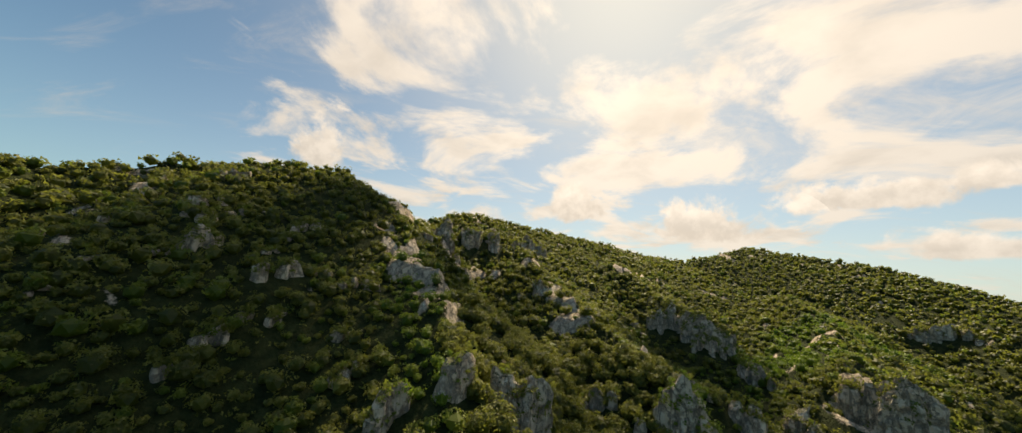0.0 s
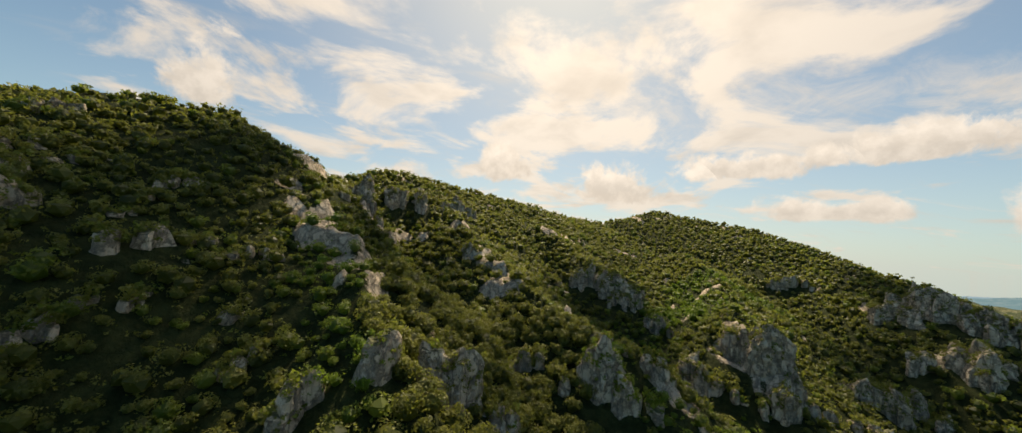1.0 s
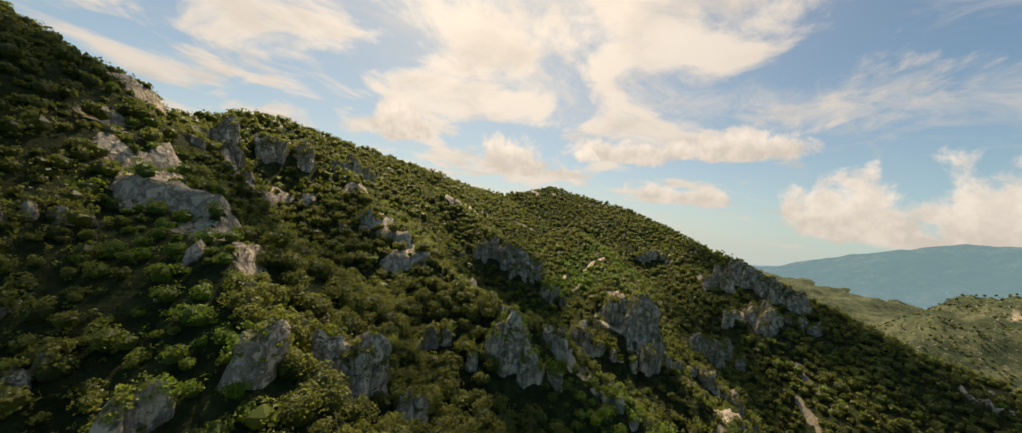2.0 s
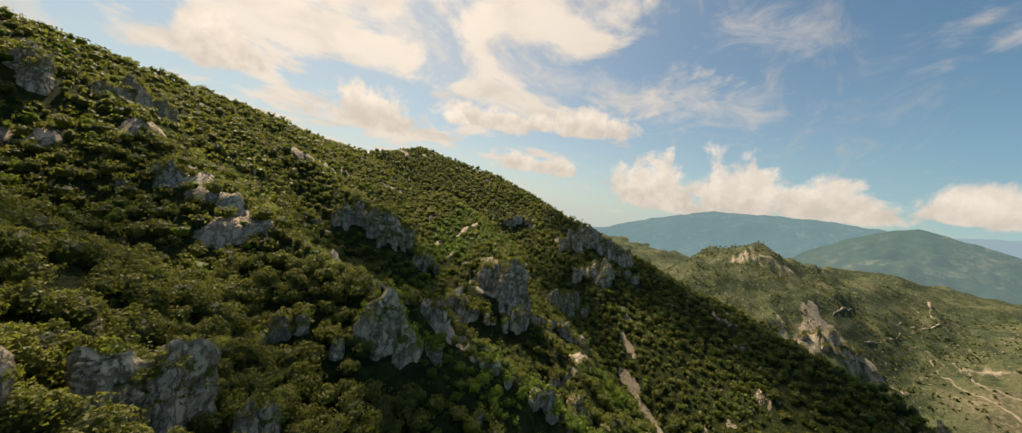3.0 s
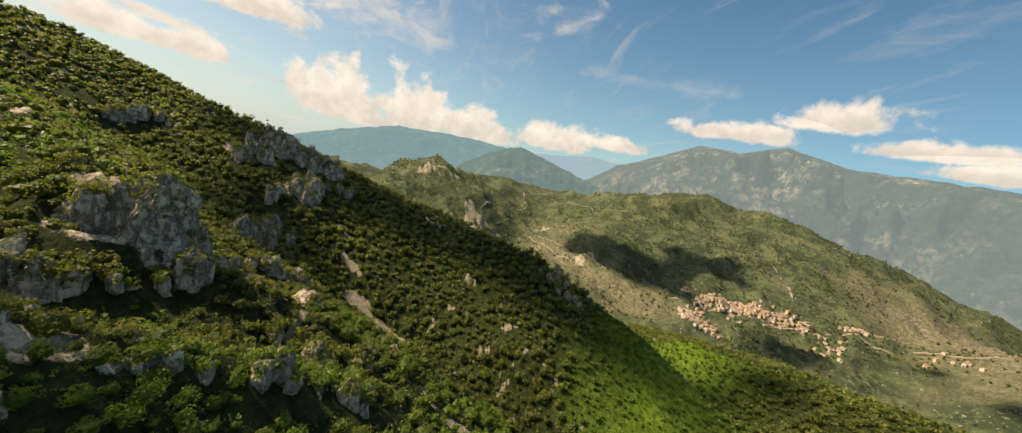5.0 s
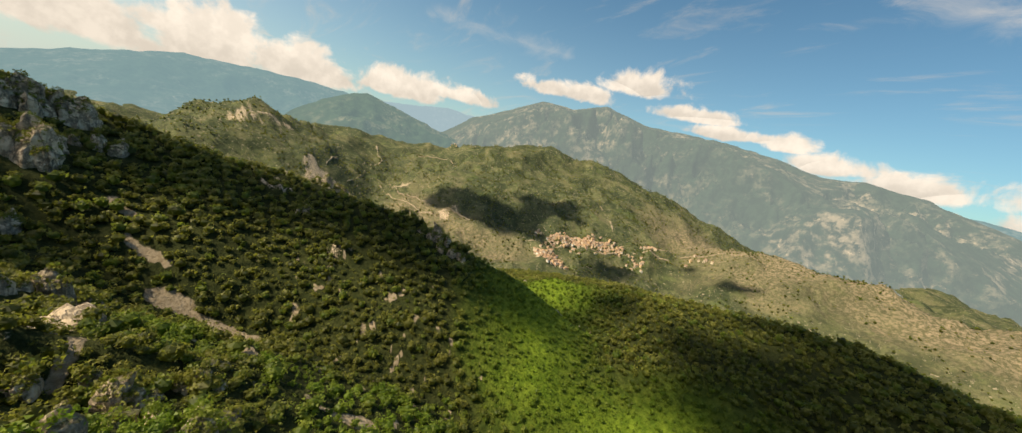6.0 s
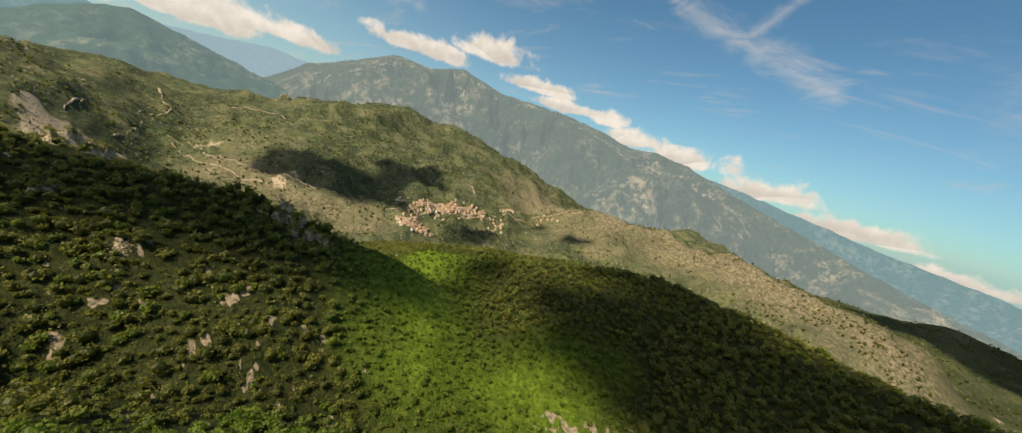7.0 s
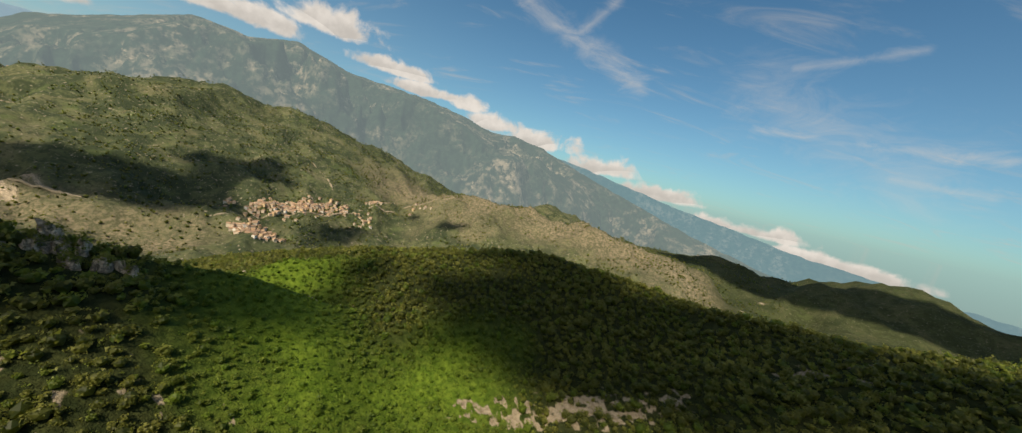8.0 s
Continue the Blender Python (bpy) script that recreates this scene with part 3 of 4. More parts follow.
def skyline(rows, az):
    rows = np.array(rows, float)
    return np.interp(az, rows[:, 0], rows[:, 1])


def mountain_range(name, label, rows, far, depth, low, relief, mat, seed):
    """A range whose crest follows rows of bearing (to the right of +y) and height of view, in degrees."""
    az = np.arange(rows[0][0], rows[-1][0] + 1e-6, 0.32)
    s = np.concatenate([np.linspace(0, 1, 64), [1.06, 1.14]])
    aa, ss = np.meshgrid(az, s, indexing="ij")
    el = skyline(rows, aa)
    el = el + 0.16 * fbm(aa * 10, aa * 0, 12, 4, seed)
    crest = EYE_Z + far * np.tan(np.radians(el))
    r = far - depth * np.interp(aa, [176, 194], [1.0, 0.4]) * (1 - ss)
    x, y = CENTRE[0] + r * np.sin(np.radians(aa)), CENTRE[1] + r * np.cos(np.radians(aa))
    rise = np.where(ss <= 1, ss, 2 - ss)
    low = low - np.interp(aa, [184, 200], [0, 480])
    z = low + (crest - low) * rise ** 1.1
    fade = np.sin(np.clip(ss, 0, 1) * math.pi) ** 0.8 * np.clip((1 - ss) / 0.10, 0, 1)
    z = z + relief * np.clip((crest - low) / 420, 0.12, 1) * fade * (0.75 * ridged(x, y, depth * 0.45, 6, seed + 1, 0.5) + 0.45 * ridged(x, y, depth * 0.16, 5, seed + 2, 0.55) - 0.2)
    z = np.where(ss < 1, np.minimum(z, crest - (1 - ss) * 300), z)
    i = np.arange(aa.size).reshape(aa.shape)
    f = np.stack([i[:-1, :-1], i[1:, :-1], i[1:, 1:], i[:-1, 1:]], -1).reshape(-1, 4)
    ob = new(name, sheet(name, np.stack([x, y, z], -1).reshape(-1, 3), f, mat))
    return tagged(ob, label, "mountains", kind="structure")


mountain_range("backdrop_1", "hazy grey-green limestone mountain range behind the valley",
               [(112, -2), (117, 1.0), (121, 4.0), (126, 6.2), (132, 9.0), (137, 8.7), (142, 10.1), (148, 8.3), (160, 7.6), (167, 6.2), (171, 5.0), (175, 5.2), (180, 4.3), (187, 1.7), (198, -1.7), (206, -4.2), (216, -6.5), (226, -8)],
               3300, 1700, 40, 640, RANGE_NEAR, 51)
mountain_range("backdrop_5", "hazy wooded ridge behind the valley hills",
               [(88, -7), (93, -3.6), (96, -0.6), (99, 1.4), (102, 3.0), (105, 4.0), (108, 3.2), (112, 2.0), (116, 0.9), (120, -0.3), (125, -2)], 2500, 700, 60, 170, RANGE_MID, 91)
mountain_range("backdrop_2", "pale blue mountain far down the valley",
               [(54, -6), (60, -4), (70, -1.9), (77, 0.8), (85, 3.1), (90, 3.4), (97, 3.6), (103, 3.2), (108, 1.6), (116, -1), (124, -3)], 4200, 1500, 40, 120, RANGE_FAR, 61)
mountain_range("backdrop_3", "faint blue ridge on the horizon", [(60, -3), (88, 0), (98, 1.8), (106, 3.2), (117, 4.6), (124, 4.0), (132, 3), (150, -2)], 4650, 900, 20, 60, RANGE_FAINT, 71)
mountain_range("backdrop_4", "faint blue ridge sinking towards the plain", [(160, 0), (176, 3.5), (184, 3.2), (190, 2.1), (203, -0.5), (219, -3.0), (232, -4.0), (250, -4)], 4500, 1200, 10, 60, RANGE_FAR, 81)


# ---- rocks ----
def ball(level):
    bm = bmesh.new()
    bmesh.ops.create_icosphere(bm, subdivisions=level, radius=1.0)
    out = np.array([v.co[:] for v in bm.verts]), np.array([[v.index for v in f.verts] for f in bm.faces])
    bm.free()
    return out


BALLS = {k: ball(k) for k in (3, 4, 5)}
LOW_V, LOW_F = BALLS[4]


def solid(p, scale, octaves, seed, gain=0.55):
    """Noise in space, -1 to 1, from three flat noises on slanted planes."""
    x, y, z = p.T
    return (fbm(x + 0.37 * z, y - 0.21 * z, scale, octaves, seed, gain) + fbm(y + 0.29 * x, z + 0.17 * x, scale, octaves, seed + 3, gain) + fbm(z - 0.33 * y, x + 0.23 * y, scale, octaves, seed + 5, gain)) / 1.9


def block_shape(w, d, h, rng, level, seed):
    """A block of jointed limestone, w by d on plan and h high over its base: flat broken faces, upright joints and ledges."""
    unit, faces = BALLS[level]
    planes = []
    sides = int(rng.integers(5, 8))
    for k in range(sides):
        t = 2 * math.pi * (k + 0.7 * rng.random()) / sides
        tilt = 0.10 + 0.22 * rng.normal()
        planes.append((math.cos(t), math.sin(t), tilt, 0.72 + 0.26 * rng.random()))
    for k in range(4):
        t = 2 * math.pi * rng.random()
        s = 0.25 + 0.55 * rng.random()
        planes.append((s * math.cos(t), s * math.sin(t), 0.9, 0.66 + 0.30 * rng.random()))
    planes.append((0.0, 0.0, -1.0, 0.9))
    planes = np.array(planes)
    length = np.linalg.norm(planes[:, :3], axis=1)
    reach = (unit @ planes[:, :3].T) / (planes[:, 3] * length)
    r = 1.0 / np.maximum(reach.max(axis=1), 0.45)
    p = unit * r[:, None] * (w / 2, d / 2, h * 0.55)
    q = p + 40.0 * seed
    size = (w + d) / 4
    joint = ridged(q[:, 0] + 0.5 * fbm(q[:, 2], q[:, 1], 2.5, 2, 4), q[:, 1] * 1.0 + 0.12 * q[:, 2], 2.6, 3, seed % 50)
    bed = (p[:, 2] + 0.25 * p[:, 0]) / 1.7 + 0.8 * fbm(q[:, 0], q[:, 1], 6.0, 2, 8)
    bed = bed - np.floor(bed)
    k = 1 + min(1.0, 4.0 / size) * (0.34 * solid(q, 5.5, 3, seed % 40) + 0.24 * solid(q, 1.7, 3, seed % 40 + 9) - 0.24 * np.clip(joint - 0.25, 0, 1) + 0.09 * (0.5 - bed))
    p[:, :2] *= k[:, None]
    p[:, 2] *= 0.55 + 0.45 * k
    return p, faces


RNG = np.random.default_rng(7)
LEDGES = []
CRAGS = []


def ground_z(x, y):
    return float(height(np.array([x]), np.array([y]))[0])


def rock(name, label, x, y, w, h, seed, group="", depth=0.75):
    """An outcrop that faces the hollow: a cluster of jointed blocks, tallest in the middle, rooted in the slope."""
    rng = np.random.default_rng(900 + seed)
    away = math.atan2(x - CENTRE[0], y - CENTRE[1])
    back, side = np.array((math.sin(away), math.cos(away))), np.array((math.cos(away), -math.sin(away)))
    base = Vector((x, y, ground_z(x, y)))
    thing = new(name)
    thing.matrix_world = Matrix.Translation(base)
    count = 2 if w < 7 else 4 if w < 14 else 6 if w < 26 else 8
    for k in range(count):
        u = (k + 0.5) / count - 0.5 + 0.12 * rng.normal()
        bw = w * (0.62 if count == 2 else 1.55 / count) * (0.8 + 0.5 * rng.random())
        bh = h * (1.0 - 0.9 * abs(u)) * (0.55 + 0.5 * rng.random())
        bd = max(bw, 0.8 * bh) * depth * (0.9 + 0.4 * rng.random())
        off = side * u * w + back * (0.32 * bd + 0.25 * w * (rng.random() - 0.3))
        px, py = x + off[0], y + off[1]
        foot = min(ground_z(px, py), ground_z(x + 0.6 * off[0], y + 0.6 * off[1]), base.z + 0.35 * h)
        shape, faces = block_shape(bw, bd, bh * 1.25, rng, 5 if bw > 5 and bh > 8 and math.hypot(x - CENTRE[0], y - CENTRE[1]) < 110 else 4 if bw > 4 else 3, seed * 9 + k)
        ob = new("block", sheet("block", shape, faces, STONE, False))
        ob.parent = thing
        ob.matrix_basis = pose(px - x, py - y, foot - base.z + 0.26 * bh, 0, 0, 90 - math.degrees(away) + 20 * rng.normal())
        CRAGS.append((px, py, 0.42 * (bw + bd) / 2))
        if h > 6:
            CRAGS.append((px - back[0] * (0.5 * bd + 1.5), py - back[1] * (0.5 * bd + 1.5), 0.40 * bw + 1.0))
        high = np.flatnonzero(shape[:, 2] > -0.05 * bh)
        turn = thing.matrix_world @ ob.matrix_basis
        for i in rng.choice(high, int(min(5 + 0.34 * bw * bh, 64))):
            LEDGES.append(turn @ Vector(shape[i]))
    return tagged(thing, label, "rock", group)


# The crags on the near slopes: x, y, width, height.
CRAG = "grey limestone crag with dark cracks on the wooded slope"
for k, (x, y, w, h) in enumerate([
    (-17, 50, 7, 11), (6, 61, 10.5, 20), (-6, 54, 5.5, 12), (27, 81, 8, 9), (41, 68, 15, 15), (17, 62, 9, 7), (50, 63, 10, 5), (58, 70, 8, 6),
    (-29, 142, 22, 10), (-30, 184, 30, 17), (-8, 192, 32, 16), (12, 199, 24, 14), (82, 160, 22, 13), (91, 143, 22, 15), (15, 137, 14, 7), (98, 123, 11, 9), (90, 137, 14, 8),
    (-58, 74, 10, 8), (-78, 74, 8, 7), (-56, 58, 8, 4), (-30, 60, 7, 4), (-92, 88, 9, 6), (-40, 84, 8, 5), (-66, 96, 8, 5),
    (103, 80, 18, 22), (86, 88, 13, 11), (100, 71, 11, 10), (89, 85, 11, 9), (112, 70, 11, 8), (162, 83, 17, 15), (128, 64, 13, 9), (181, 84, 17, 13),
    (204, 84, 24, 20), (231, 100, 34, 20), (240, 84, 24, 18), (246, 112, 28, 15), (242, 174, 26, 11), (215, 82, 18, 14), (225, 66, 16, 9),
    (78, 30, 11, 7), (73, 42, 9, 7), (93, 40, 9, 7), (55, 46, 6, 4), (133, 57, 14, 7), (85, 33, 16, 6), (97, 30, 8, 4), (97, 48, 9, 5), (66, 54, 8, 5),
    (195, 1, 10, 4), (170, -54, 18, 8), (160, -58, 14, 7), (-118, 100, 14, 6), (-104, 108, 11, 5)]):
    rock("rock_outcrop", CRAG, x, y, w, h, k + 1, "limestone crags")
BITS = np.random.default_rng(31)
for k in range(44):
    if k < 20:
        x, y = -34 - 75 * BITS.random(), 48 + 48 * BITS.random()
    else:
        x, y = 45 + 75 * BITS.random(), 28 + 85 * BITS.random()
    rock("rock_outcrop", "small grey limestone outcrop among oaks and scrub", x, y, 2.5 + 3.5 * BITS.random(), 1.6 + 2.4 * BITS.random(), k + 110, "limestone crags")
CLIFF = "bare pale limestone bluff standing in the valley"
for k, (x, y, w, h) in enumerate([(868, -122, 62, 20), (895, -150, 70, 24), (915, -185, 56, 18)]):
    rock("rock_bluff", CLIFF, x, y, w, h, k + 70, "valley bluffs")


# ---- foliage ----

BALL_V, BALL_F = ball(2)
GEM_V, GEM_F = ball(1)


def leaves(base, radius, n, leaf, rng, squash=0.9, lobes=7, core=None):
    """Crowns that stand on base (k, 3), of radius (k): sprays of leaf on rounded lobes round a dense heart. Points, faces, and how deep in each point is."""
    k = len(base)
    dirs = rng.normal(size=(k, lobes, 3))
    dirs /= np.linalg.norm(dirs, axis=-1, keepdims=True)
    mids = dirs * (0.34 + 0.34 * rng.random((k, lobes, 1)))
    mids[..., 2] = np.abs(mids[..., 2]) * 0.9 + 0.1
    size = 0.30 + 0.22 * rng.random((k, lobes))
    pick = rng.integers(0, lobes, (k, n))
    out = rng.normal(size=(k, n, 3))
    out[..., 2] += 0.35
    out /= np.linalg.norm(out, axis=-1, keepdims=True)
    rows = np.arange(k)[:, None]
    at = mids[rows, pick] + out * (size[rows, pick] * (0.80 + 0.28 * rng.random((k, n))))[..., None]
    at[..., 2] = at[..., 2] * squash + 0.44
    at = base[:, None] + at * radius[:, None, None]
    face = out + 0.5 * rng.normal(size=out.shape)
    face /= np.linalg.norm(face, axis=-1, keepdims=True)
    a = np.cross(face, rng.normal(size=out.shape))
    a /= np.linalg.norm(a, axis=-1, keepdims=True)
    b = np.cross(face, a)
    s = leaf * (0.6 + 0.8 * rng.random((k, n, 1))) * (radius[:, None, None] / 2.5) ** 0.5
    a, b = a * s * 0.62, b * s * (0.40 + 0.25 * rng.random((k, n, 1)))
    verts = np.stack([at - a * 0.6 - b, at + a, at - a * 0.6 + b], 2).reshape(-1, 3)
    faces = np.arange(len(verts)).reshape(-1, 3)
    deep = np.zeros(len(verts))
    if core is not None:
        cv, cf = core
        m = len(cv)
        heart = cv[None] * (0.46 + 0.22 * rng.random((k, m, 1)))
        heart[..., 2] = (heart[..., 2] + 0.25) * squash + 0.30
        heart = base[:, None] + heart * radius[:, None, None]
        faces = np.concatenate([faces, (cf[None] + len(verts) + m * np.arange(k)[:, None, None]).reshape(-1, 3)])
        verts = np.concatenate([verts, heart.reshape(-1, 3)])
        deep = np.concatenate([deep, np.ones(k * m)])
    return verts, faces, deep


def scatter(cell, low, high, rng):
    """Jittered places between two distances from the middle of the bowl."""
    side = np.arange(-high, high, cell)
    x, y = np.meshgrid(side, side)
    x, y = (x + cell * rng.random(x.shape)).ravel() + CENTRE[0], (y + cell * rng.random(y.shape)).ravel() + CENTRE[1]
    r = np.hypot(x - CENTRE[0], y - CENTRE[1])
    keep = (r >= low) & (r < high)
    return x[keep], y[keep]


def behind_crest(x, y, z, spare):
    """Whether the ground between the middle of the bowl and a place hides it by more than spare metres."""
    hidden = np.zeros(len(x), bool)
    for s in np.linspace(0.35, 0.97, 22):
        h = height(CENTRE[0] + (x - CENTRE[0]) * s, CENTRE[1] + (y - CENTRE[1]) * s)
        hidden |= h > 262 + (z - 262) * s + spare
    return hidden


def wooded(cell, low, high, rng, rock_at=0.55, cliff=0.12):
    x, y = scatter(cell, low, high, rng)
    chance = np.where(bare_rock(x, y) > rock_at, 0.6, 1.0) * np.where(steepness(x, y) > 1.5, cliff, 1.0) * (bare_earth(x, y) < 0.72)
    chance = chance * np.clip(1.15 + 0.9 * fbm(x, y, 22, 3, 77), 0.25, 1)
    for cx, cy, cr in CRAGS:
        chance = np.where(np.hypot(x - cx, y - cy) < cr, 0.0, chance)
    keep = rng.random(len(x)) < chance
    x, y = x[keep], y[keep]
    z = height(x, y)
    seen = ~behind_crest(x, y, z + 5, 4)
    return x[seen], y[seen], z[seen]


def foliage(name, label, x, y, z, radius, n, leaf, rng, category="trees", core=None):
    base = np.stack([x, y, z + radius * (0.3 * rng.random(len(x)) - 0.2)], -1)
    verts, faces, deep = leaves(base, radius, n, leaf, rng, core=core)
    tone = np.clip(0.5 + 0.45 * fbm(x, y, 30, 2, 91) + 0.8 * (rng.random(len(x)) - 0.5), 0, 1)
    fresh = np.clip(freshness(x, y) + 0.45 * (rng.random(len(x)) > 0.84), 0, 1)
    each = lambda v: np.concatenate([np.repeat(v, 3 * n), np.repeat(v, 0 if core is None else len(core[0]))])  # noqa: E731
    # The heart's tone is dropped to paint in the shade between sprays.
    ob = new(name, sheet(name, verts, faces, LEAVES, False, tone=each(tone) - 0.9 * deep, fresh=each(fresh), single=np.zeros(len(verts))))
    return tagged(ob, label, category, kind="stuff")


def crown_radius(x, y, rng, low=1.1, high=3.5):
    return (low + (high - low) * rng.random(len(x)) ** 2.2) * (1 + 0.25 * fbm(x, y, 40, 2, 95)) * (1 - 0.2 * freshness(x, y)) * (1 - 0.52 * meadow(x, y))


tx, ty, tz = wooded(2.95, 0, 135, RNG)
FRONT = np.hypot(tx - 18, ty - 72)
single = np.argsort(FRONT)[:290]
rest = np.setdiff1d(np.arange(len(tx)), single)
close = rest[np.hypot(tx[rest] - 5, ty[rest] - 20) < 78]
beyond = np.setdiff1d(rest, close)
foliage("near_trees", "dense evergreen oaks and shrubs below the crags", tx[close], ty[close], tz[close], crown_radius(tx[close], ty[close], RNG), 270, 0.31, RNG, core=(GEM_V, GEM_F))
foliage("hillside_trees", "dense evergreen oaks and shrubs on the near slope", tx[beyond], ty[beyond], tz[beyond], crown_radius(tx[beyond], ty[beyond], RNG), 100, 0.48, RNG, core=(GEM_V, GEM_F))
mx, my, mz = wooded(3.2, 135, 265, RNG)
foliage("slope_trees", "dense evergreen woodland on the spurs round the bowl", mx, my, mz, crown_radius(mx, my, RNG, 1.5, 3.4), 34, 0.80, RNG, core=(GEM_V, GEM_F))
fx, fy, fz = wooded(3.5, 265, 520, RNG)
foliage("ridge_trees", "evergreen woodland on the upper slopes and ridges", fx, fy, fz, crown_radius(fx, fy, RNG, 1.6, 3.4), 11, 1.3, RNG, core=(GEM_V, GEM_F))
sx, sy, sz = wooded(2.7, 0, 150, RNG, 2.0, 0.5)
foliage("undergrowth", "low scrub and rough grass between the trees", sx, sy, sz, 0.55 + 0.8 * RNG.random(len(sx)), 10, 0.6, RNG, "shrubs")
lx, ly, lz = np.array([p[:] for p in LEDGES]).T
foliage("ledge_shrubs", "small shrubs rooted in the ledges of the crags", lx, ly, lz, np.where(np.hypot(lx, ly) > 500, 2.2, 0.7 + 1.4 * RNG.random(len(lx)) ** 2), 30, 0.58, RNG, "shrubs")
vx, vy = scatter(7.8, 420, 1650, RNG)
pick = (RNG.random(len(vx)) < np.clip(0.50 + 1.7 * fbm(vx, vy, 90, 4, 97, 0.6), 0.05, 1) * np.clip(1.9 - np.hypot(vx, vy) / 1000, 0.30, 1) * (1 - 0.3 * np.clip(tan_slope(vx, vy), 0, 1))) & (vx - 0.9 * vy > 100)
vx, vy = vx[pick], vy[pick]
vz = height(vx, vy)
pick = ~behind_crest(vx, vy, vz + 8, 6)
foliage("valley_trees", "scattered oaks and olive groves across the valley", vx[pick], vy[pick], vz[pick], 1.3 + 3.2 * RNG.random(int(pick.sum())) ** 2, 3, 2.2, RNG, core=(GEM_V, GEM_F))


def limb(bm, a, b, ra, rb, sides=6):
    """A tapered round limb from a to b."""
    a, b = Vector(a), Vector(b)
    turn = (b - a).to_track_quat("Z", "Y")
    rings = []
    for p, r in ((a, ra), (b, rb)):
        rings.append([bm.verts.new(p + turn @ Vector((r * math.cos(t), r * math.sin(t), 0))) for t in (2 * math.pi * i / sides for i in range(sides))])
    for i in range(sides):
        bm.faces.new((rings[0][i], rings[0][(i + 1) % sides], rings[1][(i + 1) % sides], rings[1][i]))
    bm.faces.new(rings[1])


def oak(seed, radius):
    """An evergreen oak: trunk with limbs, and a crown of leaf sprays."""
    rng = np.random.default_rng(seed)
    tree = new("tree")
    bm = bmesh.new()
    fork = (0.15 * rng.normal(), 0.15 * rng.normal(), radius * 0.55)
    limb(bm, (0, 0, -1.2), fork, 0.09 * radius, 0.065 * radius, 8)
    for k in range(5):
        t = 2 * math.pi * (k + rng.random() * 0.6) / 5
        end = (math.cos(t) * radius * 0.55, math.sin(t) * radius * 0.55, radius * (0.75 + 0.35 * rng.random()))
        limb(bm, fork, end, 0.045 * radius, 0.015 * radius)
    me = bpy.data.meshes.new("trunk")
    bm.to_mesh(me)
    bm.free()
    me.materials.append(BARK)
    new("trunk", me).parent = tree
    verts, faces, deep = leaves(np.array([[0.0, 0.0, 0.0]]), np.array([radius]), 860, 0.31, rng, 0.95, 11, (BALL_V, BALL_F))
    n = len(verts)
    # Same painted shade here: the heart inside the crown is toned down.
    crown = new("crown", sheet("crown", verts, faces, LEAVES, False, tone=0.15 - 0.9 * deep, fresh=np.zeros(n), single=np.full(n, 0.8)))
    crown.parent = tree
    return tagged(tree, "rounded evergreen oak with dense small green leaves", "tree", "hillside oaks")


KINDS = [oak(200 + k, r) for k, r in enumerate((2.0, 2.3, 2.6, 2.9, 3.2, 3.5))]
for k, i in enumerate(single):
    m = pose(tx[i], ty[i], tz[i] - 0.2, 0, 0, 360 * RNG.random())
    if k < len(KINDS):
        KINDS[k].matrix_basis = m
    else:
        copy_thing(KINDS[k % len(KINDS)], m)


# ---- village, tracks ----
def house(w, d, h, wall_mat, seed):
    """A gabled house with a tiled roof that overhangs its walls."""
    ob = new("house")
    bm = bmesh.new()
    rise = 0.22 * d
    pts = [(sx * w / 2, sy * d / 2, z) for z in (-2.5, h) for sx, sy in ((-1, -1), (1, -1), (1, 1), (-1, 1))] + [(-w / 2, 0, h + rise), (w / 2, 0, h + rise)]
    vs = [bm.verts.new(p) for p in pts]
    for f in ((0, 1, 5, 4), (2, 3, 7, 6), (1, 2, 6, 9, 5), (3, 0, 4, 8, 7), (4, 5, 9, 8), (6, 7, 8, 9), (3, 2, 1, 0)):
        bm.faces.new([vs[i] for i in f])
    me = bpy.data.meshes.new("wall")
    bm.to_mesh(me)
    bm.free()
    me.materials.append(wall_mat)
    new("wall", me).parent = ob
    bm = bmesh.new()
    e, t = 0.5, 0.35
    rows = [(-d / 2 - e, h - 0.1), (0, h + rise + 0.25), (d / 2 + e, h - 0.1)]
    ring = []
    for sx in (-1, 1):
        ring.append([bm.verts.new((sx * (w / 2 + e), y, z)) for y, z in rows] + [bm.verts.new((sx * (w / 2 + e), y, z + t)) for y, z in reversed(rows)])
    for i in range(6):
        bm.faces.new((ring[0][i], ring[1][i], ring[1][(i + 1) % 6], ring[0][(i + 1) % 6]))
    bm.faces.new(ring[0][::-1])
    bm.faces.new(ring[1])
    me = bpy.data.meshes.new("roof")
    bm.to_mesh(me)
    bm.free()
    me.materials.append(ROOF)
    new("roof", me).parent = ob
    return tagged(ob, "small village house with pale walls and terracotta roof", "house", "village houses")


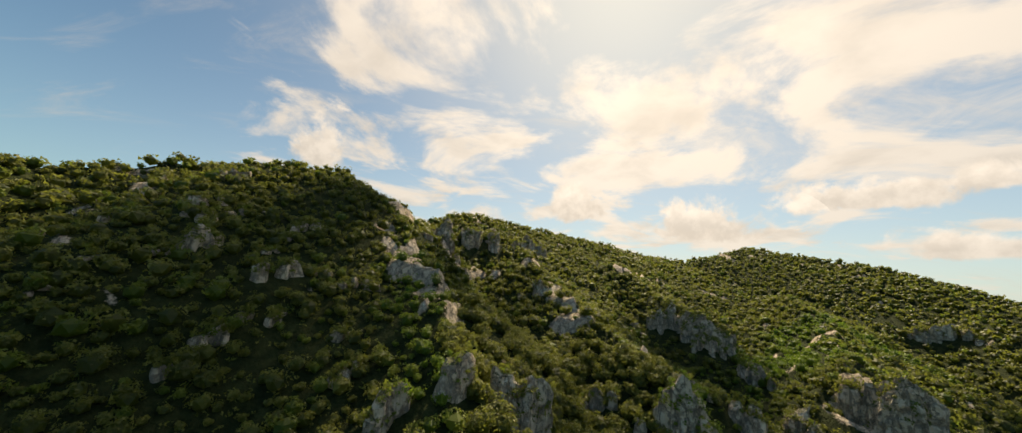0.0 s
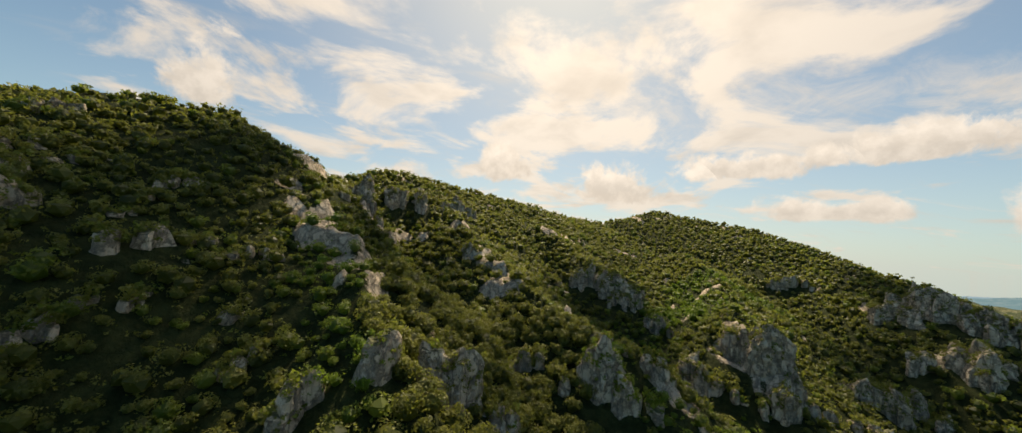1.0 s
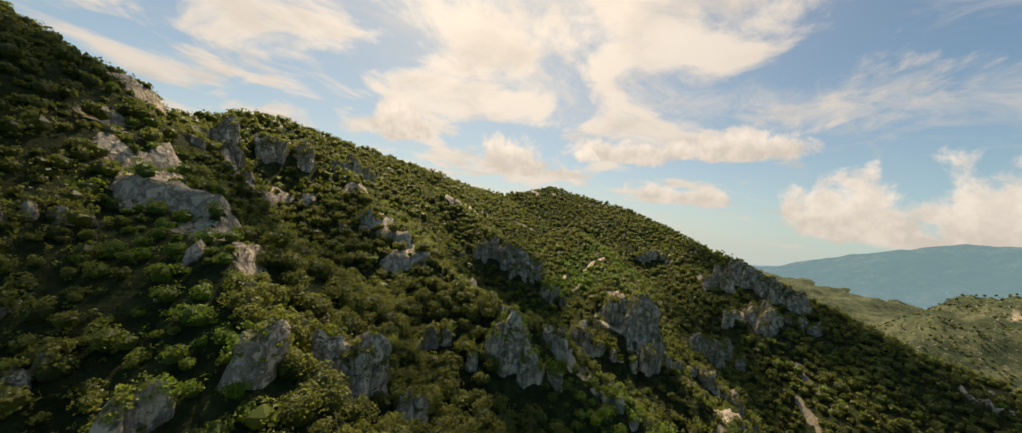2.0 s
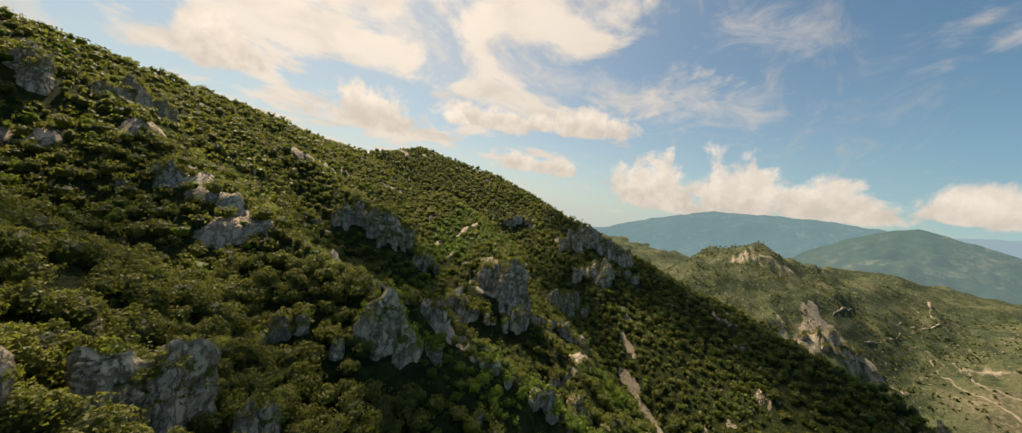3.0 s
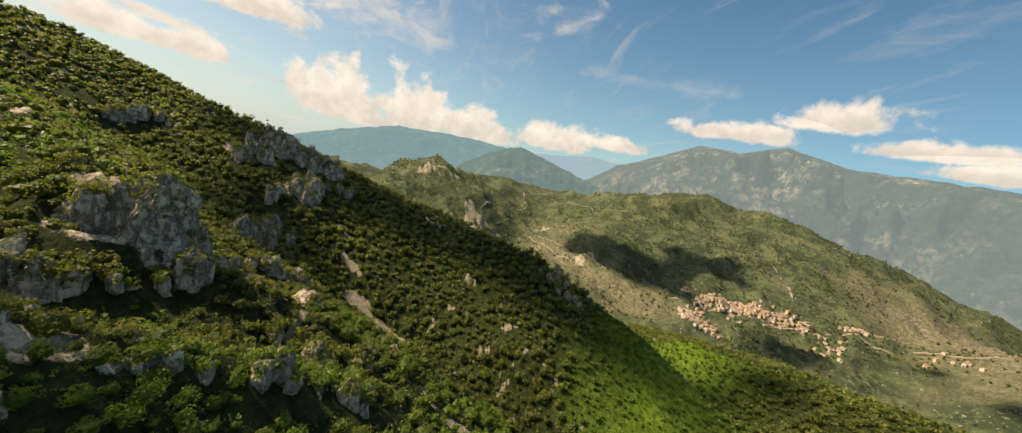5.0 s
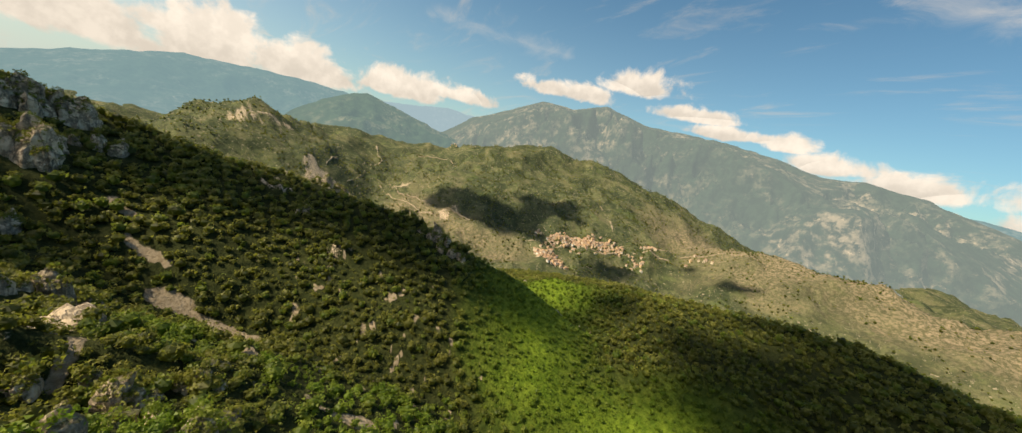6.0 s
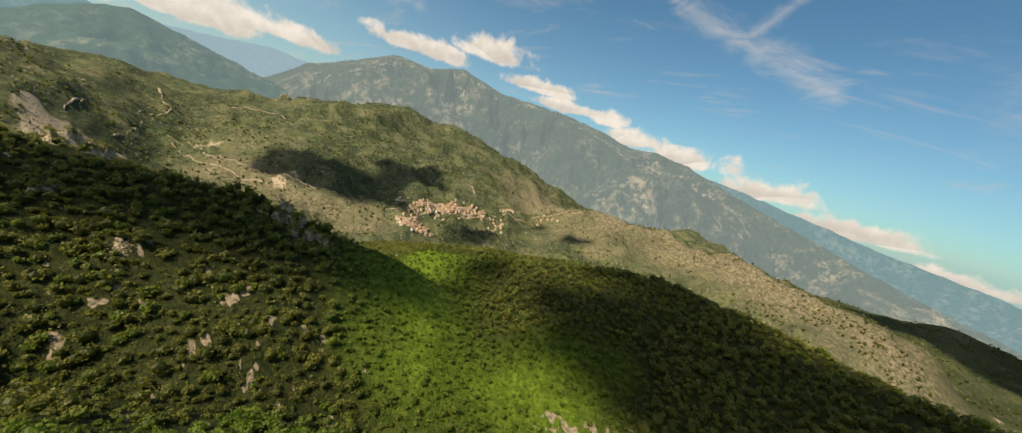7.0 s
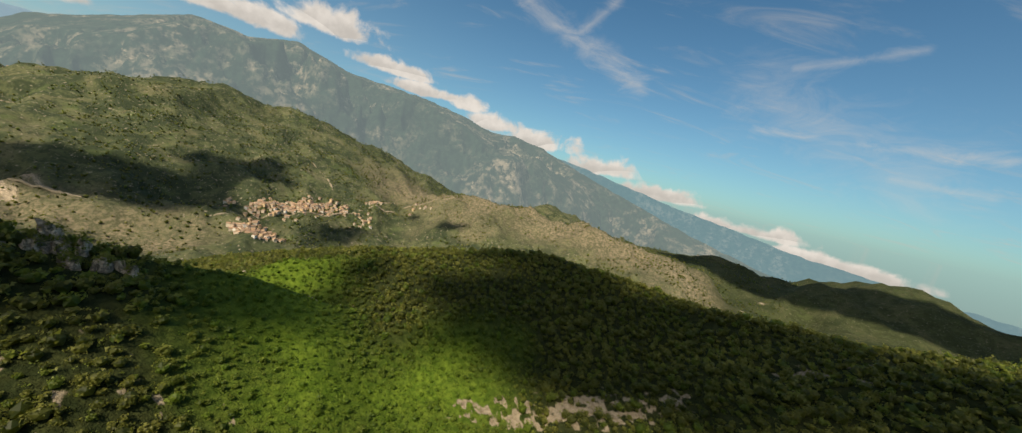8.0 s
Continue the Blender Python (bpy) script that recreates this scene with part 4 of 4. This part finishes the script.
HOUSES = [house(6.4, 5.0, 3.0, WALL, 1), house(7.4, 5.2, 3.6, WALL_PINK, 2), house(5.2, 4.8, 4.0, WALL, 3), house(8.6, 5.4, 2.8, WALL_PINK, 4), house(5.0, 4.4, 2.6, WALL, 5), house(5.8, 5.0, 4.4, WALL_OCHRE, 6), house(6.8, 4.8, 3.2, WALL_WHITE, 7)]
spots = []
for (cx, cy, sx, sy, count) in ((545, -585, 9, 16, 34), (536, -622, 12, 18, 44), (522, -668, 11, 20, 50), (497, -715, 10, 16, 34), (474, -745, 8, 10, 12), (512, -508, 10, 10, 18), (492, -520, 12, 14, 28), (466, -505, 10, 16, 24), (440, -830, 7, 10, 12), (425, -745, 16, 18, 14),
                                (590, -560, 10, 10, 6), (330, -900, 30, 30, 8), (1690, -915, 30, 34, 16)):
    tries = 0
    while count and tries < 900:
        tries += 1
        x, y = cx + sx * RNG.normal() * 0.9, cy + sy * RNG.normal() * 0.9
        if all((x - a) ** 2 + (y - b) ** 2 > 20 for a, b in spots):
            spots.append((x, y))
            count -= 1
for k, (x, y) in enumerate(spots):
    m = pose(x, y, ground_z(x, y) - 0.5, 0, 0, 118 + 90 * (RNG.random() < 0.4) + 24 * RNG.normal())
    if k < len(HOUSES):
        HOUSES[k].matrix_basis = m
    else:
        copy_thing(HOUSES[k % len(HOUSES)], m)


def track(name, label, points, width):
    """A pale earth track laid over the ground through the points."""
    rows = np.array(points, float)
    length = np.r_[0, np.cumsum(np.hypot(*np.diff(rows, axis=0).T))]
    s = np.arange(0, length[-1], 4.0)
    x, y = np.interp(s, length, rows[:, 0]), np.interp(s, length, rows[:, 1])
    x, y = x + 5 * fbm(s, s * 0, 60, 2, 12), y + 5 * fbm(s, s * 0 + 9, 60, 2, 13)
    tx_, ty_ = np.gradient(x), np.gradient(y)
    n = np.hypot(tx_, ty_)
    nx, ny = -ty_ / n, tx_ / n
    w = width * np.clip(0.55 + 0.9 * fbm(s, s * 0, 24, 3, 14) + 0.3 * RNG.random(len(s)), 0.12, 1.3)
    sides = []
    for k in (-0.5, 0.0, 0.5):
        px, py = x + nx * w * k, y + ny * w * k
        sides.append(np.stack([px, py, height(px, py)], -1))
    top = np.maximum.reduce([q[:, 2] for q in sides]) + 0.4
    for q in sides:
        q[:, 2] = top
    low = [sides[0] - (0, 0, 3), sides[2] - (0, 0, 3)]
    grid = np.stack([low[0], *sides, low[1]], 1)
    i = np.arange(grid.shape[0] * 5).reshape(-1, 5)
    f = np.stack([i[:-1, :-1], i[1:, :-1], i[1:, 1:], i[:-1, 1:]], -1).reshape(-1, 4)
    tagged(new(name, sheet(name, grid.reshape(-1, 3), f, EARTH)), label, "track", kind="structure")


track("road_1", "pale unpaved track across the valley slope", [(1070, -341), (1010, -350), (951, -345), (905, -372), (870, -385), (777, -411), (700, -432)], 5.9)
track("road_2", "pale unpaved track on the far hillside", [(1147, -277), (1185, -330), (1228, -373), (1265, -366), (1330, -380)], 5.4)
track("road_3", "pale landslip scar and track above the village", [(655, -868), (618, -862), (575, -835), (534, -795)], 7.6)
track("road_4", "pale village road along the slope", [(560, -500), (535, -560), (505, -640), (470, -720), (440, -790), (380, -860)], 4.9)
track("road_5", "pale winding track between terraces on the slope", [(1041, -310), (985, -318), (930, -330), (850, -352), (783, -372)], 4.9)
track("road_6", "pale track climbing the far hillside", [(1365, -515), (1323, -549), (1236, -618), (1187, -632), (1100, -600)], 5.9)
track("road_7", "pale track along the foot of the bluff", [(985, -205), (1015, -240), (1060, -262), (1120, -290)], 4.9)
track("road_8", "pale track above the limestone bluff", [(990, -150), (1050, -180), (1105, -206)], 4.9)
track("road_9", "pale road among the terraces below the village", [(430, -860), (380, -900), (300, -930), (220, -930)], 5.4)


# ---- clouds out of view that shade the land ----
def cloud_material():
    m, g = material("cloud")
    t = g.node("ShaderNodeBsdfTranslucent")
    g.put(t.inputs[0], (0.93, 0.93, 0.93))
    b = g.node("ShaderNodeBsdfDiffuse")
    g.put(b.inputs[0], (0.93, 0.93, 0.93))
    mix = g.node("ShaderNodeMixShader")
    mix.inputs[0].default_value = 0.5
    g.tree.links.new(b.outputs[0], mix.inputs[1])
    g.tree.links.new(t.outputs[0], mix.inputs[2])
    g.tree.links.new(mix.outputs[0], g.node("ShaderNodeOutputMaterial").inputs[0])
    return m


CLOUD = cloud_material()


def cloud(x, y, w, d, turn, seed):
    """A cumulus out of view, placed so that its shadow falls at (x, y)."""
    z = ground_z(x, y)
    far = (1900 - z) / SUN_DIR.z
    mid = Vector((x, y, z)) + SUN_DIR * far
    verts = LOW_V.copy()
    for i, c in enumerate(LOW_V):
        k = 0.8 + 0.5 * noise.fractal(Vector(c) * 1.3 + Vector((seed, 0, seed * 3)), 0.8, 2.0, 5)
        verts[i] = (c[0] * w / 2 * k, c[1] * d / 2 * k, c[2] * (0.22 if c[2] > 0 else 0.08) * min(w, d) * k)
    ob = new("cloud", sheet("cloud", verts, LOW_F, CLOUD))
    ob.matrix_world = pose(*mid, 0, 0, turn)
    tagged(ob, "unseen white cloud high over the valley, added to cast shade", "cloud", "clouds")


# All unseen: some throw the broad cloud shadows, others are added to darken slopes.
for k, spec in enumerate([(722, -488, 360, 170, 24), (690, -668, 240, 165, 62), (418, -668, 112, 70, 66), (224, 50, 205, 44, 64), (172, -48, 150, 56, 55), (-12, -138, 215, 124, 5), (130, -163, 48, 26, 65), (-14, 112, 62, 64, 15), (140, -66, 84, 30, 40),
                          (-75, -92, 130, 80, 20), (-850, -1000, 950, 280, -50), (-68, 92, 44, 90, 10), (-70, 52, 104, 44, 0), (52, 60, 40, 26, 30), (14, 64, 30, 24, 25), (178, 82, 74, 44, 30), (20, -200, 120, 54, -10), (80, 128, 84, 54, 30), (330, -850, 46, 30, 20), (212, -800, 100, 50, 10)]):
    cloud(*spec, k + 1)
